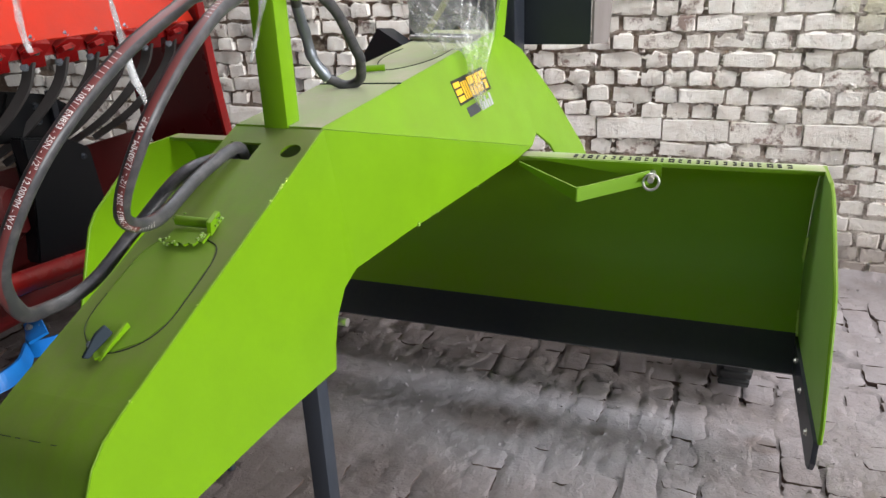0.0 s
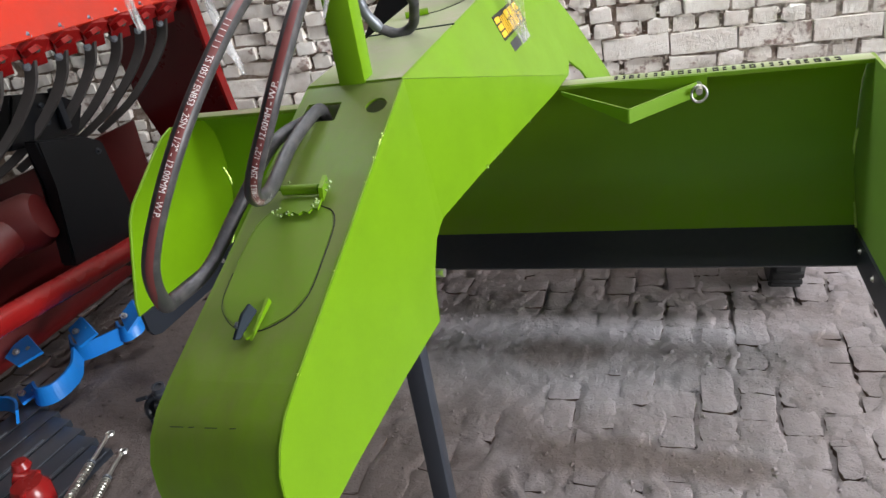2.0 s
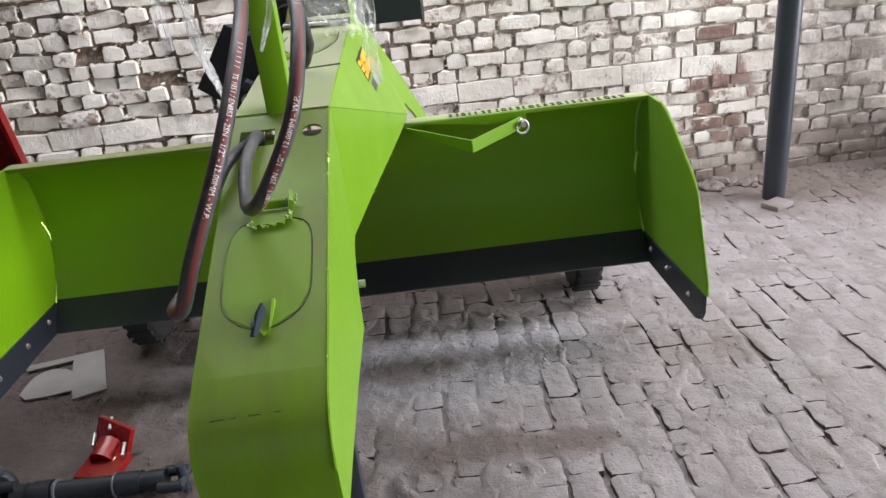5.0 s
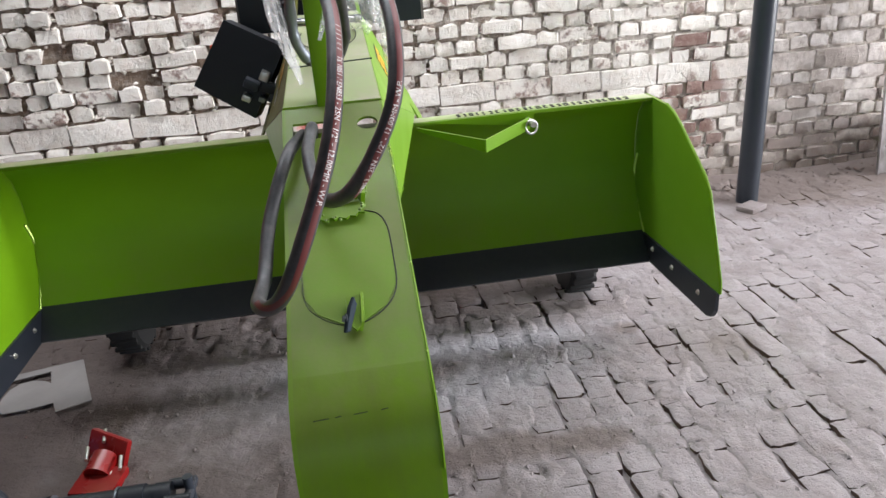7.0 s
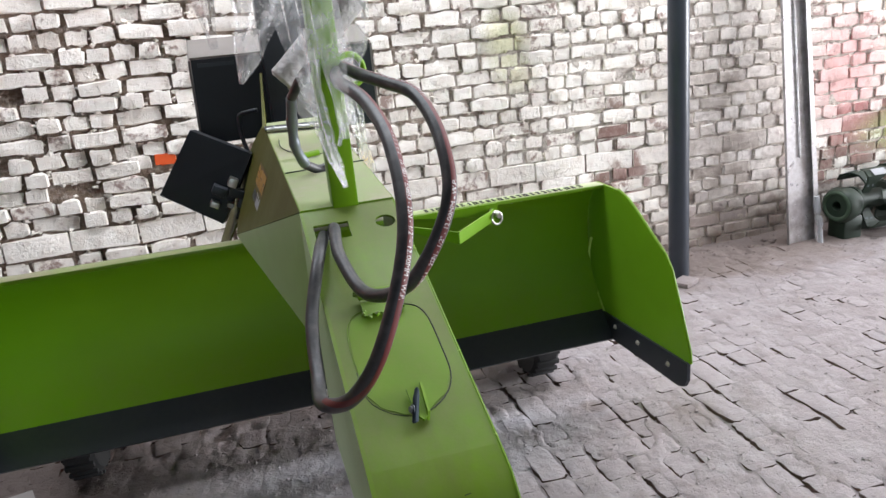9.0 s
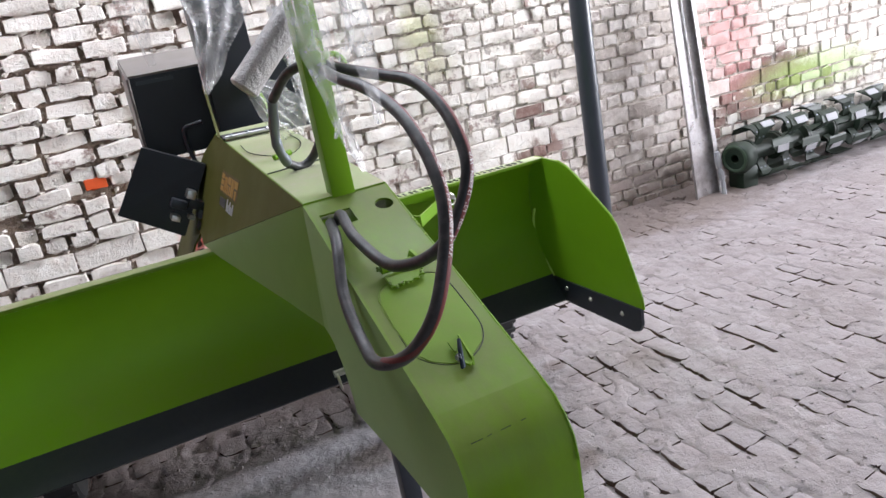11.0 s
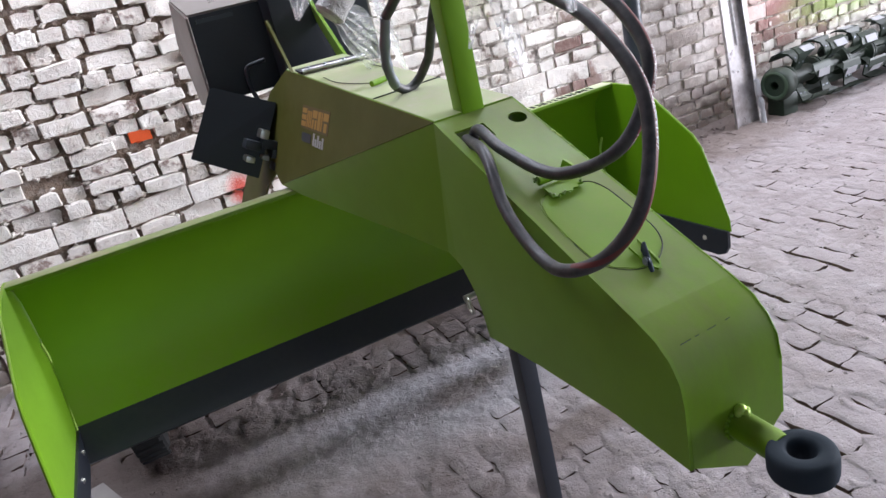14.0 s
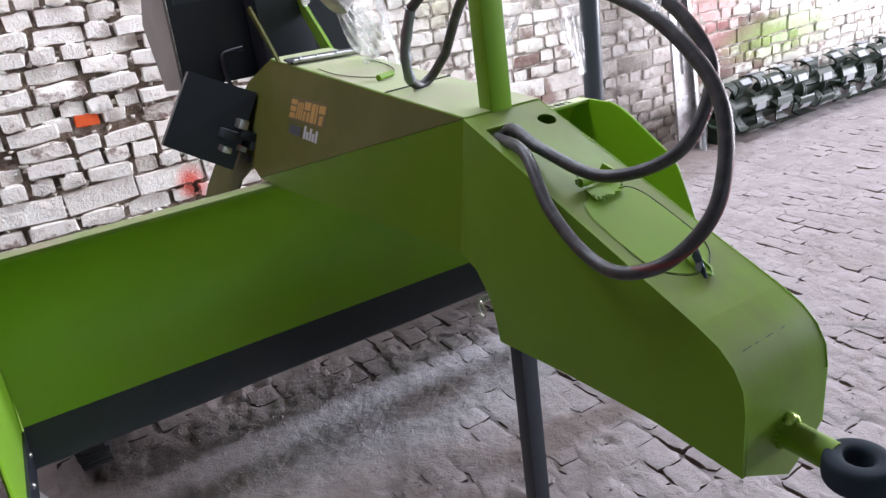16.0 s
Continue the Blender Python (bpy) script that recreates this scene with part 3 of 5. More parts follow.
def drawbar_sides(s):
    """Front cheek, the bent lower panel and the splayed rear panel of one side."""
    def P(x, y, z):
        return (CX + s * x, y, z)
    nose = TOP if s < 0 else TOP[:-1] + [(-1.605, 0.738)]
    front = [P(HW, y, z) for y, z in nose] + [P(HW, y, z) for y, z in UNDER]
    part("cheek_plate", plate(front, 0.006), LIME if s > 0 else LIME_SHADE_SIDE, leveller, "lime green cheek plate of the drawbar box")
    low = [P(HW, -0.952, 1.193), P(HW, -0.92, 0.868), P(HW + 0.002, -0.875, 0.884), P(0.128, -0.68, 0.897), P(0.219, -0.11, 0.916), P(0.244, 0.035, 0.932)]
    bm = mesh_bm()
    a, rest = low[0], low[1:]
    for u, v in zip(rest, rest[1:]):
        add_plate(bm, [a, u, v], 0.005)
    part("lower_side_panel", bm, LIME if s > 0 else LIME_SHADE_SIDE, leveller, smooth=False)
    up = [low[0], low[-1], P(upper_x(0.12, 0.955), 0.12, 0.955), P(upper_x(0.20, 0.90), 0.20, 0.90), P(upper_x(0.30, 0.64), 0.30, 0.64)]
    up += [P(upper_x(y, z), y, z) for y, z in reversed(REAR_EDGE)]
    part("upper_side_panel", plate(up, 0.006), LIME if s > 0 else LIME_OLIVE_SHADE, leveller, "" if s > 0 else "dusty olive rear panel, darkened in the paint for its shade side", smooth=False)


drawbar_sides(1)
drawbar_sides(-1)


def slope(x, along, up=0.0):
    """A point on the drawbar's sloping top: x from its middle, metres down from the ridge, height over it."""
    d = Vector((0, -0.568, -0.241)).normalized()
    n = Vector((0, -0.241, 0.568)).normalized()
    return Vector((CX + x, -0.952, 1.193)) + d * along + n * up


def top_sheet():
    """The folded top sheet with a square hose opening and a round lifting hole cut through its slope."""
    bm = strip(TOP[1:-1] + [(-1.606, 0.746)], CX - HW + 0.003, CX + HW - 0.003, 0.005)
    add_plate(bm, [(-0.073, -1.6035, 0.7465), (0.107, -1.6035, 0.7465), (0.107, -1.6035, 0.738), (0.046, -1.6035, 0.688), (0.030, -1.6035, 0.679), (-0.073, -1.6035, 0.730)], 0.005)
    w, end = HW - 0.003, 0.617
    rim = [(-w, 0.0), (w, 0.0), (w, end), (-w, end)]
    cuts = [[(-0.077, 0.050), (-0.010, 0.050), (-0.010, 0.100), (-0.077, 0.100)],
            [(0.061 + 0.0195 * math.cos(a), 0.068 + 0.0195 * math.sin(a)) for a in (2 * math.pi * k / 28 for k in range(28))]]
    levels = []
    for up in (0.0, -0.005):
        edges, rings = [], []
        for ring_ in [rim] + cuts:
            vs = [bm.verts.new(slope(x, d, up)) for x, d in ring_]
            edges += [bm.edges.new((vs[k], vs[(k + 1) % len(vs)])) for k in range(len(vs))]
            rings.append(vs)
        bmesh.ops.triangle_fill(bm, use_beauty=True, edges=edges)
        levels.append(rings)
    for a, b in zip(*levels):
        for k in range(len(a)):
            n = (k + 1) % len(a)
            bm.faces.new((a[k], a[n], b[n], b[k]))
    bmesh.ops.remove_doubles(bm, verts=bm.verts, dist=0.0015)
    return bm


part("top_sheet", top_sheet(), LIME_TOP, leveller, "lime green folded top sheet, dusty, with a square hose opening and a round hole")

# Thin tubes added along the folds so that they catch a highlight.
for s in (-1, 1):
    bead = [(CX + s * (HW + 0.0008), y, z - 0.0008) for y, z in TOP[:-1]]
    if s > 0:
        part("edge_weld", tube(bead, 0.0016, 8), LIME, leveller, "ground weld along the folded edge, added for its highlight")
    part("edge_weld", tube([(CX + s * (HW - 0.001), -0.952, 1.193), (CX + s * (upper_x(0.14, 1.264) - 0.001), 0.14, 1.264)], 0.003, 8), LIME, leveller)
rear_top = [(CX - HW, -0.952, 1.194), (CX + HW, -0.952, 1.194), (CX + upper_x(0.14, 1.264), 0.14, 1.266), (CX - upper_x(0.14, 1.264), 0.14, 1.266)]
part("rear_top_sheet", plate(rear_top, 0.005), LIME_DUSTY, leveller, "lime green rear top sheet, dusty", smooth=False)

# bucket
BACK = [(-0.024, 0.910), (0.034, 0.908), (0.062, 0.878), (0.096, 0.835), (0.113, 0.76), (0.115, 0.69), (0.103, 0.60), (0.075, 0.52), (0.038, 0.462), (0.0, 0.414)]
part("bucket_back", strip(BACK[1:], -1.067, 1.067, -0.006), LIME, leveller, "lime green curved bucket back sheet")
part("lip", box((-1.074, -0.026, 0.903), (1.074, 0.038, 0.917), 0.004), LIME_DUSTY, leveller, "lime green top lip with a row of welded serial marks")
END = [(0.012, 0.917), (-0.13, 0.914), (-0.185, 0.899), (-0.24, 0.871), (-0.42, 0.755), (-0.455, 0.715), (-0.50, 0.61), (-0.555, 0.47), (-0.558, 0.43), (0.0, 0.414), (0.04, 0.462), (0.08, 0.52), (0.108, 0.60), (0.12, 0.69), (0.118, 0.76), (0.10, 0.84), (0.035, 0.917)]
SKIRT = [(-0.558, 0.432), (-0.556, 0.372), (-0.540, 0.345), (-0.510, 0.333), (-0.078, 0.325), (0.0, 0.414)]
for s in (-1, 1):
    rim = [(s * 1.074, y, z) for y, z in END[1:9]]
    part("edge_round", tube(rim, 0.0052, 8), LIME, leveller)
    part("end_plate", plate([(s * 1.074, y, z) for y, z in END], 0.010), LIME, leveller, smooth=False)
    sk = part("side_edge", plate([(s * 1.067, y, z) for y, z in SKIRT], 0.012), BLACK, leveller, "black bolted side cutting edge", smooth=False)
    for y in (-0.10, -0.26, -0.45):
        part("bolt", bolt((s * 1.061, y, 0.385), (-s, 0, 0), 0.0065, 0.005), ZINC, sk, "zinc bolt head")
    weld = mesh_bm()
    for k in range(46):
        u = k / 45
        y, z = -0.002 + 0.108 * math.sin(u * math.pi * 0.72), 0.418 + 0.27 * u
        bmesh.ops.create_icosphere(weld, subdivisions=1, radius=0.0045 + 0.002 * random.random(), matrix=Matrix.Translation((s * 1.066, y - 0.003, z)))
    part("weld_seam", weld, WELD, leveller, "shiny weld seam")
part("cutting_edge", plate([(-1.064, 0.004, 0.418), (1.064, 0.004, 0.418), (1.064, -0.077, 0.326), (-1.064, -0.077, 0.326)], 0.014), BLACK, leveller, "black cutting edge", smooth=False)

x = 0.40
rs = random.Random(4)
while x < 0.985:
    w = rs.choice((0.010, 0.013, 0.016))
    mark = mesh_bm()
    kind = rs.randrange(3)
    y0, y1 = -0.016, 0.016
    if kind < 2:
        add_box(mark, (x, y0, 0.917), (x + 0.004, y1, 0.9195))
    if kind > 0:
        add_box(mark, (x + w - 0.004, y0, 0.917), (x + w, y1, 0.9195))
    add_box(mark, (x + 0.003, y1 - 0.006, 0.917), (x + w - 0.003, y1 - 0.001, 0.9195))
    add_box(mark, (x + 0.003, y0 + 0.001, 0.917), (x + w - 0.003, y0 + 0.006, 0.9195))
    part("serial_mark", mark, INK, leveller, smooth=False)
    x += w + 0.011

# pin bracket on the lip
bm = mesh_bm()
add_plate(bm, [(0.255, -0.085, 0.915), (0.45, -0.222, 0.888), (0.45, -0.222, 0.848), (0.255, -0.085, 0.905)], 0.005)
add_plate(bm, [(0.45, -0.222, 0.888), (0.625, -0.075, 0.906), (0.625, -0.075, 0.866), (0.45, -0.222, 0.848)], 0.005)
add_plate(bm, [(0.27, -0.0285, 0.914), (0.655, -0.0285, 0.914), (0.655, -0.028, 0.872), (0.60, -0.028, 0.872)], 0.005)
part("pin_bracket", bm, LIME, leveller, "folded lime green pin bracket", smooth=False)
ring = part("pin_ring", lathe([(0.022 + 0.004 * math.cos(a), 0.004 * math.sin(a)) for a in (2 * math.pi * k / 10 for k in range(10))], pose(0.632, -0.082, 0.875, 80, 0, 20), 24), ZINC, leveller, "bright pin ring")
part("pin", tube([(0.632, -0.03, 0.888), (0.632, -0.11, 0.888)], 0.009, 10), ZINC, leveller, "bright locking pin")

# hitch
part("hitch_tube", tube([(CX, -1.60, 0.766), (CX, -1.685, 0.764)], 0.0235, 20), LIME, leveller)
R0, R1, RH = 0.018, 0.047, 0.023
def squarish(c):
    return math.copysign(abs(c) ** 0.55, c)
prof = [((R0 + R1) / 2 + (R1 - R0) / 2 * squarish(math.cos(a)), RH * squarish(math.sin(a))) for a in (2 * math.pi * k / 24 for k in range(24))]
part("hitch_ring", lathe(prof, pose(CX + 0.003, -1.716, 0.762), 44), DULL_BLUE, leveller, "worn slate-black forged hitch ring")
wb = mesh_bm()
for k in range(18):
    a = 2 * math.pi * k / 18
    bmesh.ops.create_icosphere(wb, subdivisions=1, radius=0.0045, matrix=Matrix.Translation((CX + 0.0245 * math.cos(a), -1.607, 0.766 + 0.0245 * math.sin(a))))
part("weld_seam", wb, LIME, leveller)
blob = mesh_bm()
for dx, dy, dz, q in ((0.0, 0.0, 0.0, 0.010), (0.008, -0.003, -0.002, 0.006), (-0.007, -0.002, -0.003, 0.006), (0.002, -0.009, -0.002, 0.006)):
    bmesh.ops.create_icosphere(blob, subdivisions=2, radius=q, matrix=Matrix.Translation((CX + 0.002 + dx, -1.612 + dy, 0.792 + dz)))
part("weld_blob", blob, WELD, leveller, "bright weld blob")
# stand leg
part("leg_pin", tube([(CX + 0.08, -0.955, 0.800), (CX + 0.110, -0.957, 0.800)], 0.009, 12), ZINC, leveller, "bright leg locking pin")
part("pin_clip", lathe([(0.020 + 0.003 * math.cos(a), 0.003 * math.sin(a)) for a in (2 * math.pi * k / 8 for k in range(8))], pose(CX - 0.110, -0.957, 0.782, 20, 85, 10), 20), ZINC, leveller, "wire ring clip")
part("leg_pin", tube([(CX - 0.08, -0.955, 0.800), (CX - 0.118, -0.955, 0.800)], 0.008, 12), ZINC, leveller)
part("stand_leg", box((CX - 0.022, -0.960, 0.0), (CX + 0.022, -0.916, 0.76), 0.004), STEEL_BLUE, leveller, "dark slate square stand leg")

# post with eye
part("post", box((-0.012, -0.955, 1.19), (0.040, -0.910, 1.62), 0.004), LIME, leveller, "lime green upright post")

# wheels under the bucket
for s in (-1, 1):
    wheel = part("wheel", lathe([(0.0, -0.05), (0.07, -0.05), (0.07, 0.05), (0.0, 0.05)], pose(s * 0.93, 0.43, 0.19, 0, 90, 0), 24), BLACK, leveller, "small black wheel hub")
    tp = [(0.085, -0.048), (0.17, -0.056), (0.188, -0.038), (0.188, 0.038), (0.17, 0.056), (0.085, 0.048)]
    part("tyre", lathe(tp, pose(s * 0.93, 0.43, 0.19, 0, 90, 0), 36), TYRE, wheel, "ribbed black tyre")
part("axle", tube([(-0.93, 0.43, 0.19), (0.93, 0.43, 0.19)], 0.03, 14), BLACK, leveller)

# Unseen box added behind the bucket to keep the floor there dark.
part("axle_frame", box((-0.86, 0.16, 0.37), (0.86, 0.60, 0.46), 0.01), BLACK, leveller, "unseen black box added behind the bucket to shade the floor")
# rear works
part("cross_box", plate([(-0.290, 0.45, 1.49), (0.360, 0.45, 1.49), (0.360, 0.45, 1.19), (-0.300, 0.45, 1.19)], 0.008), BLACK, leveller, "black sheet metal cross box front", smooth=False)
part("box_top", plate([(-0.292, 0.448, 1.494), (0.362, 0.448, 1.494), (0.372, 0.72, 1.56), (-0.300, 0.72, 1.56)], 0.008), BRONZE, leveller, "grey primed box top", smooth=False)
part("box_side", plate([(-0.296, 0.452, 1.488), (-0.300, 0.72, 1.556), (-0.300, 0.90, 1.40), (-0.300, 0.78, 1.16), (-0.304, 0.456, 1.19)], 0.008), BRONZE, leveller, "grey primed box side", smooth=False)
part("box_side", plate([(0.366, 0.452, 1.488), (0.370, 0.72, 1.556), (0.370, 0.90, 1.40), (0.370, 0.78, 1.16), (0.366, 0.456, 1.19)], 0.008), BRONZE, leveller, "grey primed box side", smooth=False)
part("box_rail", box((-0.27, 0.436, 1.462), (-0.14, 0.446, 1.476)), STEEL_BLUE, leveller, "thin dark hinge strip")
part("mast", box((CX - 0.062, 0.30, 1.15), (CX + 0.12, 0.43, 2.6), 0.006), BLACK, leveller, "black square mast")
part("valve_box", plate([(-0.317, 0.27, 1.264), (-0.132, 0.23, 1.163), (-0.266, 0.23, 0.938), (-0.452, 0.26, 1.062)], 0.10), BLACK, leveller, "tilted black valve box", smooth=False)


def hose(pts, label):
    path = smooth_path(pts, 10)
    ob = part("hose", tube(path, 0.0111, 16), RUBBER, leveller, label)
    return path


HOSE_A = [(-0.043, -1.011, 1.155), (-0.068, -1.128, 1.148), (-0.102, -1.23, 1.075), (-0.112, -1.329, 1.021), (-0.115, -1.416, 1.016), (-0.077, -1.483, 1.05), (-0.033, -1.522, 1.137), (0.02, -1.476, 1.261), (0.039, -1.354, 1.359), (0.033, -1.217, 1.415), (0.012, -1.091, 1.443), (0.040, -0.900, 1.450), (0.058, -0.78, 1.40), (0.062, -0.68, 1.285)]
HOSE_B = [(-0.028, -1.003, 1.145), (-0.024, -1.036, 1.172), (-0.032, -1.136, 1.146), (-0.011, -1.272, 1.116), (0.041, -1.387, 1.165), (0.103, -1.396, 1.27), (0.121, -1.328, 1.353), (0.116, -1.226, 1.413), (0.089, -1.132, 1.433), (0.059, -1.036, 1.448), (0.030, -0.870, 1.468), (-0.01, -0.80, 1.455), (-0.045, -0.74, 1.40)]
HOSE_C = [(0.062, -0.68, 1.285), (0.040, -0.645, 1.238), (0.005, -0.645, 1.222), (-0.030, -0.665, 1.240)]
hose(HOSE_A, "black hydraulic hose with white lettering")
hose(HOSE_B, "black hydraulic hose with white lettering")
hose(HOSE_C, "black hydraulic hose")

fit_path = [(-0.030, -0.665, 1.240), (-0.048, -0.690, 1.285), (-0.050, -0.705, 1.33), (-0.045, -0.74, 1.40)]
part("hose_fitting", tube(smooth_path(fit_path, 6), [0.0115 + 0.0016 * (k % 6 in (1, 2)) for k in range(19)], 12), DULL_ZINC, leveller, "dull zinc hose end fitting")


def printed_line(path, start, text, turns, size, name, material):
    """Raised print that runs along a hose on its outside."""
    curve = bpy.data.curves.new(name, "FONT")
    curve.body, curve.size, curve.extrude, curve.resolution_u = text, size, 0.0, 2
    tmp = new("text", curve)
    bpy.context.view_layer.update()
    me = bpy.data.meshes.new_from_object(tmp)
    bpy.data.objects.remove(tmp)
    lens = [0.0]
    for a, b in zip(path, path[1:]):
        lens.append(lens[-1] + (b - a).length)
    fr = frames(path)
    for v in me.vertices:
        s = start + v.co.x
        i = min(max(next((k for k, q in enumerate(lens) if q > s), len(lens) - 1) - 1, 0), len(path) - 2)
        u = (s - lens[i]) / (lens[i + 1] - lens[i])
        p = path[i].lerp(path[i + 1], u)
        a = turns[i] + (turns[i + 1] - turns[i]) * u - (v.co.y - size * 0.35) / 0.0115
        side, up = fr[i]
        v.co = p + 0.0119 * (math.cos(a) * side + math.sin(a) * up)
    me.materials.clear()
    me.materials.append(material)
    ob = new(name, me)
    ob.parent = leveller
    return ob


PATH_A, PATH_B = smooth_path(HOSE_A, 10), smooth_path(HOSE_B, 10)


def facing_turn(path, k, target):
    side, up = frames(path)[k]
    d = Vector(target) - path[k]
    return math.atan2(d.dot(up), d.dot(side))


EYE_SIDE = (0.45, -2.27, 1.49)
PRINT = "TS 1051 / EN853 - 2SN - 1/2\" - 12.00MM - W.P."


def print_turns(path):
    """The side of the hose on which its print runs: it turns slowly along the hose."""
    raw = [facing_turn(path, k, EYE_SIDE) for k in range(len(path))]
    out = [raw[0]]
    for a in raw[1:]:
        while a - out[-1] > math.pi:
            a -= 2 * math.pi
        while a - out[-1] < -math.pi:
            a += 2 * math.pi
        out.append(a)
    n = 9
    return [sum(out[max(0, k - n):k + n + 1]) / len(out[max(0, k - n):k + n + 1]) for k in range(len(out))]


for path, forward, starts in ((PATH_A, False, (0.80, 0.36)), (PATH_B, True, (0.385, 0.825))):
    rev = path if forward else list(reversed(path))
    turns = print_turns(rev)
    for s in starts:
        printed_line(rev, s, PRINT, turns, 0.0105, "hose_print", WHITE_INK)
        for j in range(6):
            printed_line(rev, s - 0.062 + j * 0.0095, "I", turns, 0.0105, "print_bar", WHITE_INK)
    strip_bm = mesh_bm()
    lo, hi = (int(len(rev) * 0.30), int(len(rev) * 0.80)) if forward else (int(len(rev) * 0.22), int(len(rev) * 0.68))
    fr = frames(rev)
    rows = []
    for i in range(lo, hi):
        side, up = fr[i]
        rows.append([strip_bm.verts.new(rev[i] + 0.01135 * (math.cos(turns[i] + b) * side + math.sin(turns[i] + b) * up)) for b in (-0.40, -0.20, 0.0, 0.20, 0.40)])
    for a, b in zip(rows, rows[1:]):
        for j in range(4):
            strip_bm.faces.new((a[j], a[j + 1], b[j + 1], b[j]))
    part("hose_stripe", strip_bm, RED_INK, leveller, "dull red print stripe")

# eye on the post
part("hose_eye", lathe([(0.030 + 0.006 * math.cos(a), 0.006 * math.sin(a)) for a in (2 * math.pi * k / 10 for k in range(10))], pose(0.062, -0.915, 1.452, 90, 0, 15), 28), LIME, leveller, "lime green hose eye")
part("post_top", box((-0.016, -0.959, 1.62), (0.044, -0.906, 1.626)), LIME, leveller)

# inspection hatch on the slope
outline = [(0.030, 0.305), (0.055, 0.318), (0.067, 0.350), (0.069, 0.42), (0.067, 0.475), (0.050, 0.512), (0.015, 0.537), (-0.02, 0.537), (-0.052, 0.516), (-0.069, 0.485), (-0.072, 0.42), (-0.070, 0.355), (-0.060, 0.325), (-0.038, 0.308)]
hatch = part("hatch_cover", plate([slope(x * 0.98, 0.42 + (d - 0.42) * 0.985, 0.0) for x, d in outline], 0.002), LIME, leveller, "flush rounded inspection hatch", smooth=False)
ring_path = smooth_path([(*q, 0) for q in outline + outline[:1]], 4)
for lo, hi, r, m_, lab in ((0, 26, 0.0010, HOLE, "dark cut groove"), (26, 40, 0.0005, DARK_GREEN, "thin groove under paint"), (40, 57, 0.0007, LIME, "thin painted groove edge")):
    part("hatch_groove", tube([slope(p.x, p.y, 0.0003) for p in ring_path[lo:hi]], r, 6), m_, hatch, lab)
hinge = part("hinge", tube([slope(-0.037, 0.282, 0.014), slope(0.026, 0.282, 0.014)], 0.0085, 14), LIME, leveller, "lime green hatch hinge tube")
leaf = [(-0.036, 0.296), (0.034, 0.293), (0.034, 0.320), (0.024, 0.318), (0.020, 0.327), (0.010, 0.324), (0.004, 0.330), (-0.008, 0.325), (-0.014, 0.331), (-0.021, 0.324), (-0.027, 0.331), (-0.036, 0.327)]
part("hinge_leaf", plate([slope(x, d, 0.0075) for x, d in leaf], 0.004), LIME, hinge, "lime green leaf with a ragged torch-cut edge", smooth=False)
part("hinge_ear", plate([slope(0.028, 0.262, 0.002), slope(0.033, 0.262, 0.024), slope(0.036, 0.292, 0.026), slope(0.032, 0.300, 0.004)], 0.007), LIME, hinge, smooth=False)
hw = random.Random(17)
for x, d, n_ in ((-0.038, 0.276, 7), (0.034, 0.276, 7), (0.034, 0.318, 6), (-0.032, 0.326, 6), (-0.012, 0.328, 4)):
    blob = mesh_bm()
    for _ in range(n_):
        bmesh.ops.create_icosphere(blob, subdivisions=1, radius=0.0016 + 0.0020 * hw.random(), matrix=Matrix.Translation(slope(x + hw.uniform(-0.007, 0.007), d + hw.uniform(-0.010, 0.010), 0.009 + 0.010 * hw.random())))
    part("weld_blob", blob, LIME_DUSTY, hinge, "lumpy painted weld")
catch = part("catch", plate([slope(-0.010, 0.498, 0.010), slope(0.014, 0.494, 0.010), slope(0.012, 0.548, 0.006), slope(0.002, 0.556, 0.006), slope(-0.008, 0.545, 0.008)], 0.004), LIME, leveller, "lime green bent hatch catch", smooth=False)
part("catch_edge", plate([slope(0.014, 0.492, 0.004), slope(0.014, 0.492, 0.014), slope(0.012, 0.545, 0.011), slope(0.008, 0.556, 0.004)], 0.004), LIME, catch, "bright turned-up edge", smooth=False)
flap = plate([slope(0.004, 0.512, 0.012), slope(0.002, 0.514, 0.032), slope(-0.006, 0.530, 0.028), slope(-0.016, 0.560, 0.010), slope(-0.008, 0.556, 0.006)], 0.006)
bmesh.ops.bevel(flap, geom=list(flap.edges), offset=0.0018, segments=1, affect="EDGES")
part("catch_flap", flap, DULL_BLUE, catch, "blue-grey pivoted catch lever")
part("bolt", bolt(slope(-0.011, 0.540, 0.016), (-1, -0.2, 0.3), 0.005, 0.004), DULL_ZINC, catch, "small pivot bolt")

# scratches and weld nicks along the right edge
for d, q in ((0.150, 0.0024), (0.163, 0.0030), (0.172, 0.0020), (0.205, 0.0026), (0.213, 0.0018), (0.262, 0.0014), (0.43, 0.0013), (0.60, 0.0016)):
    nick = mesh_bm()
    for _ in range(4):
        bmesh.ops.create_icosphere(nick, subdivisions=1, radius=q * rs.uniform(0.5, 1.0), matrix=Matrix.Translation(slope(HW + rs.uniform(-0.001, 0.002), d + rs.uniform(-0.006, 0.006), rs.uniform(-0.002, 0.002))))
    part("paint_chip", nick, WELD, leveller, "bare chipped weld spot")
for y, z in ((-0.62, 0.899), (-0.57, 0.903), (-0.54, 0.904), (-0.32, 0.909)):
    drip = mesh_bm()
    for _ in range(5):
        bmesh.ops.create_icosphere(drip, subdivisions=1, radius=rs.uniform(0.002, 0.0045), matrix=Matrix.Translation((CX + 0.128 + 0.16 * (y + 0.68), y + rs.uniform(-0.012, 0.012), z + rs.uniform(-0.003, 0.003))))
    part("weld_drip", drip, LIME, leveller, "painted weld drip on the lower edge")

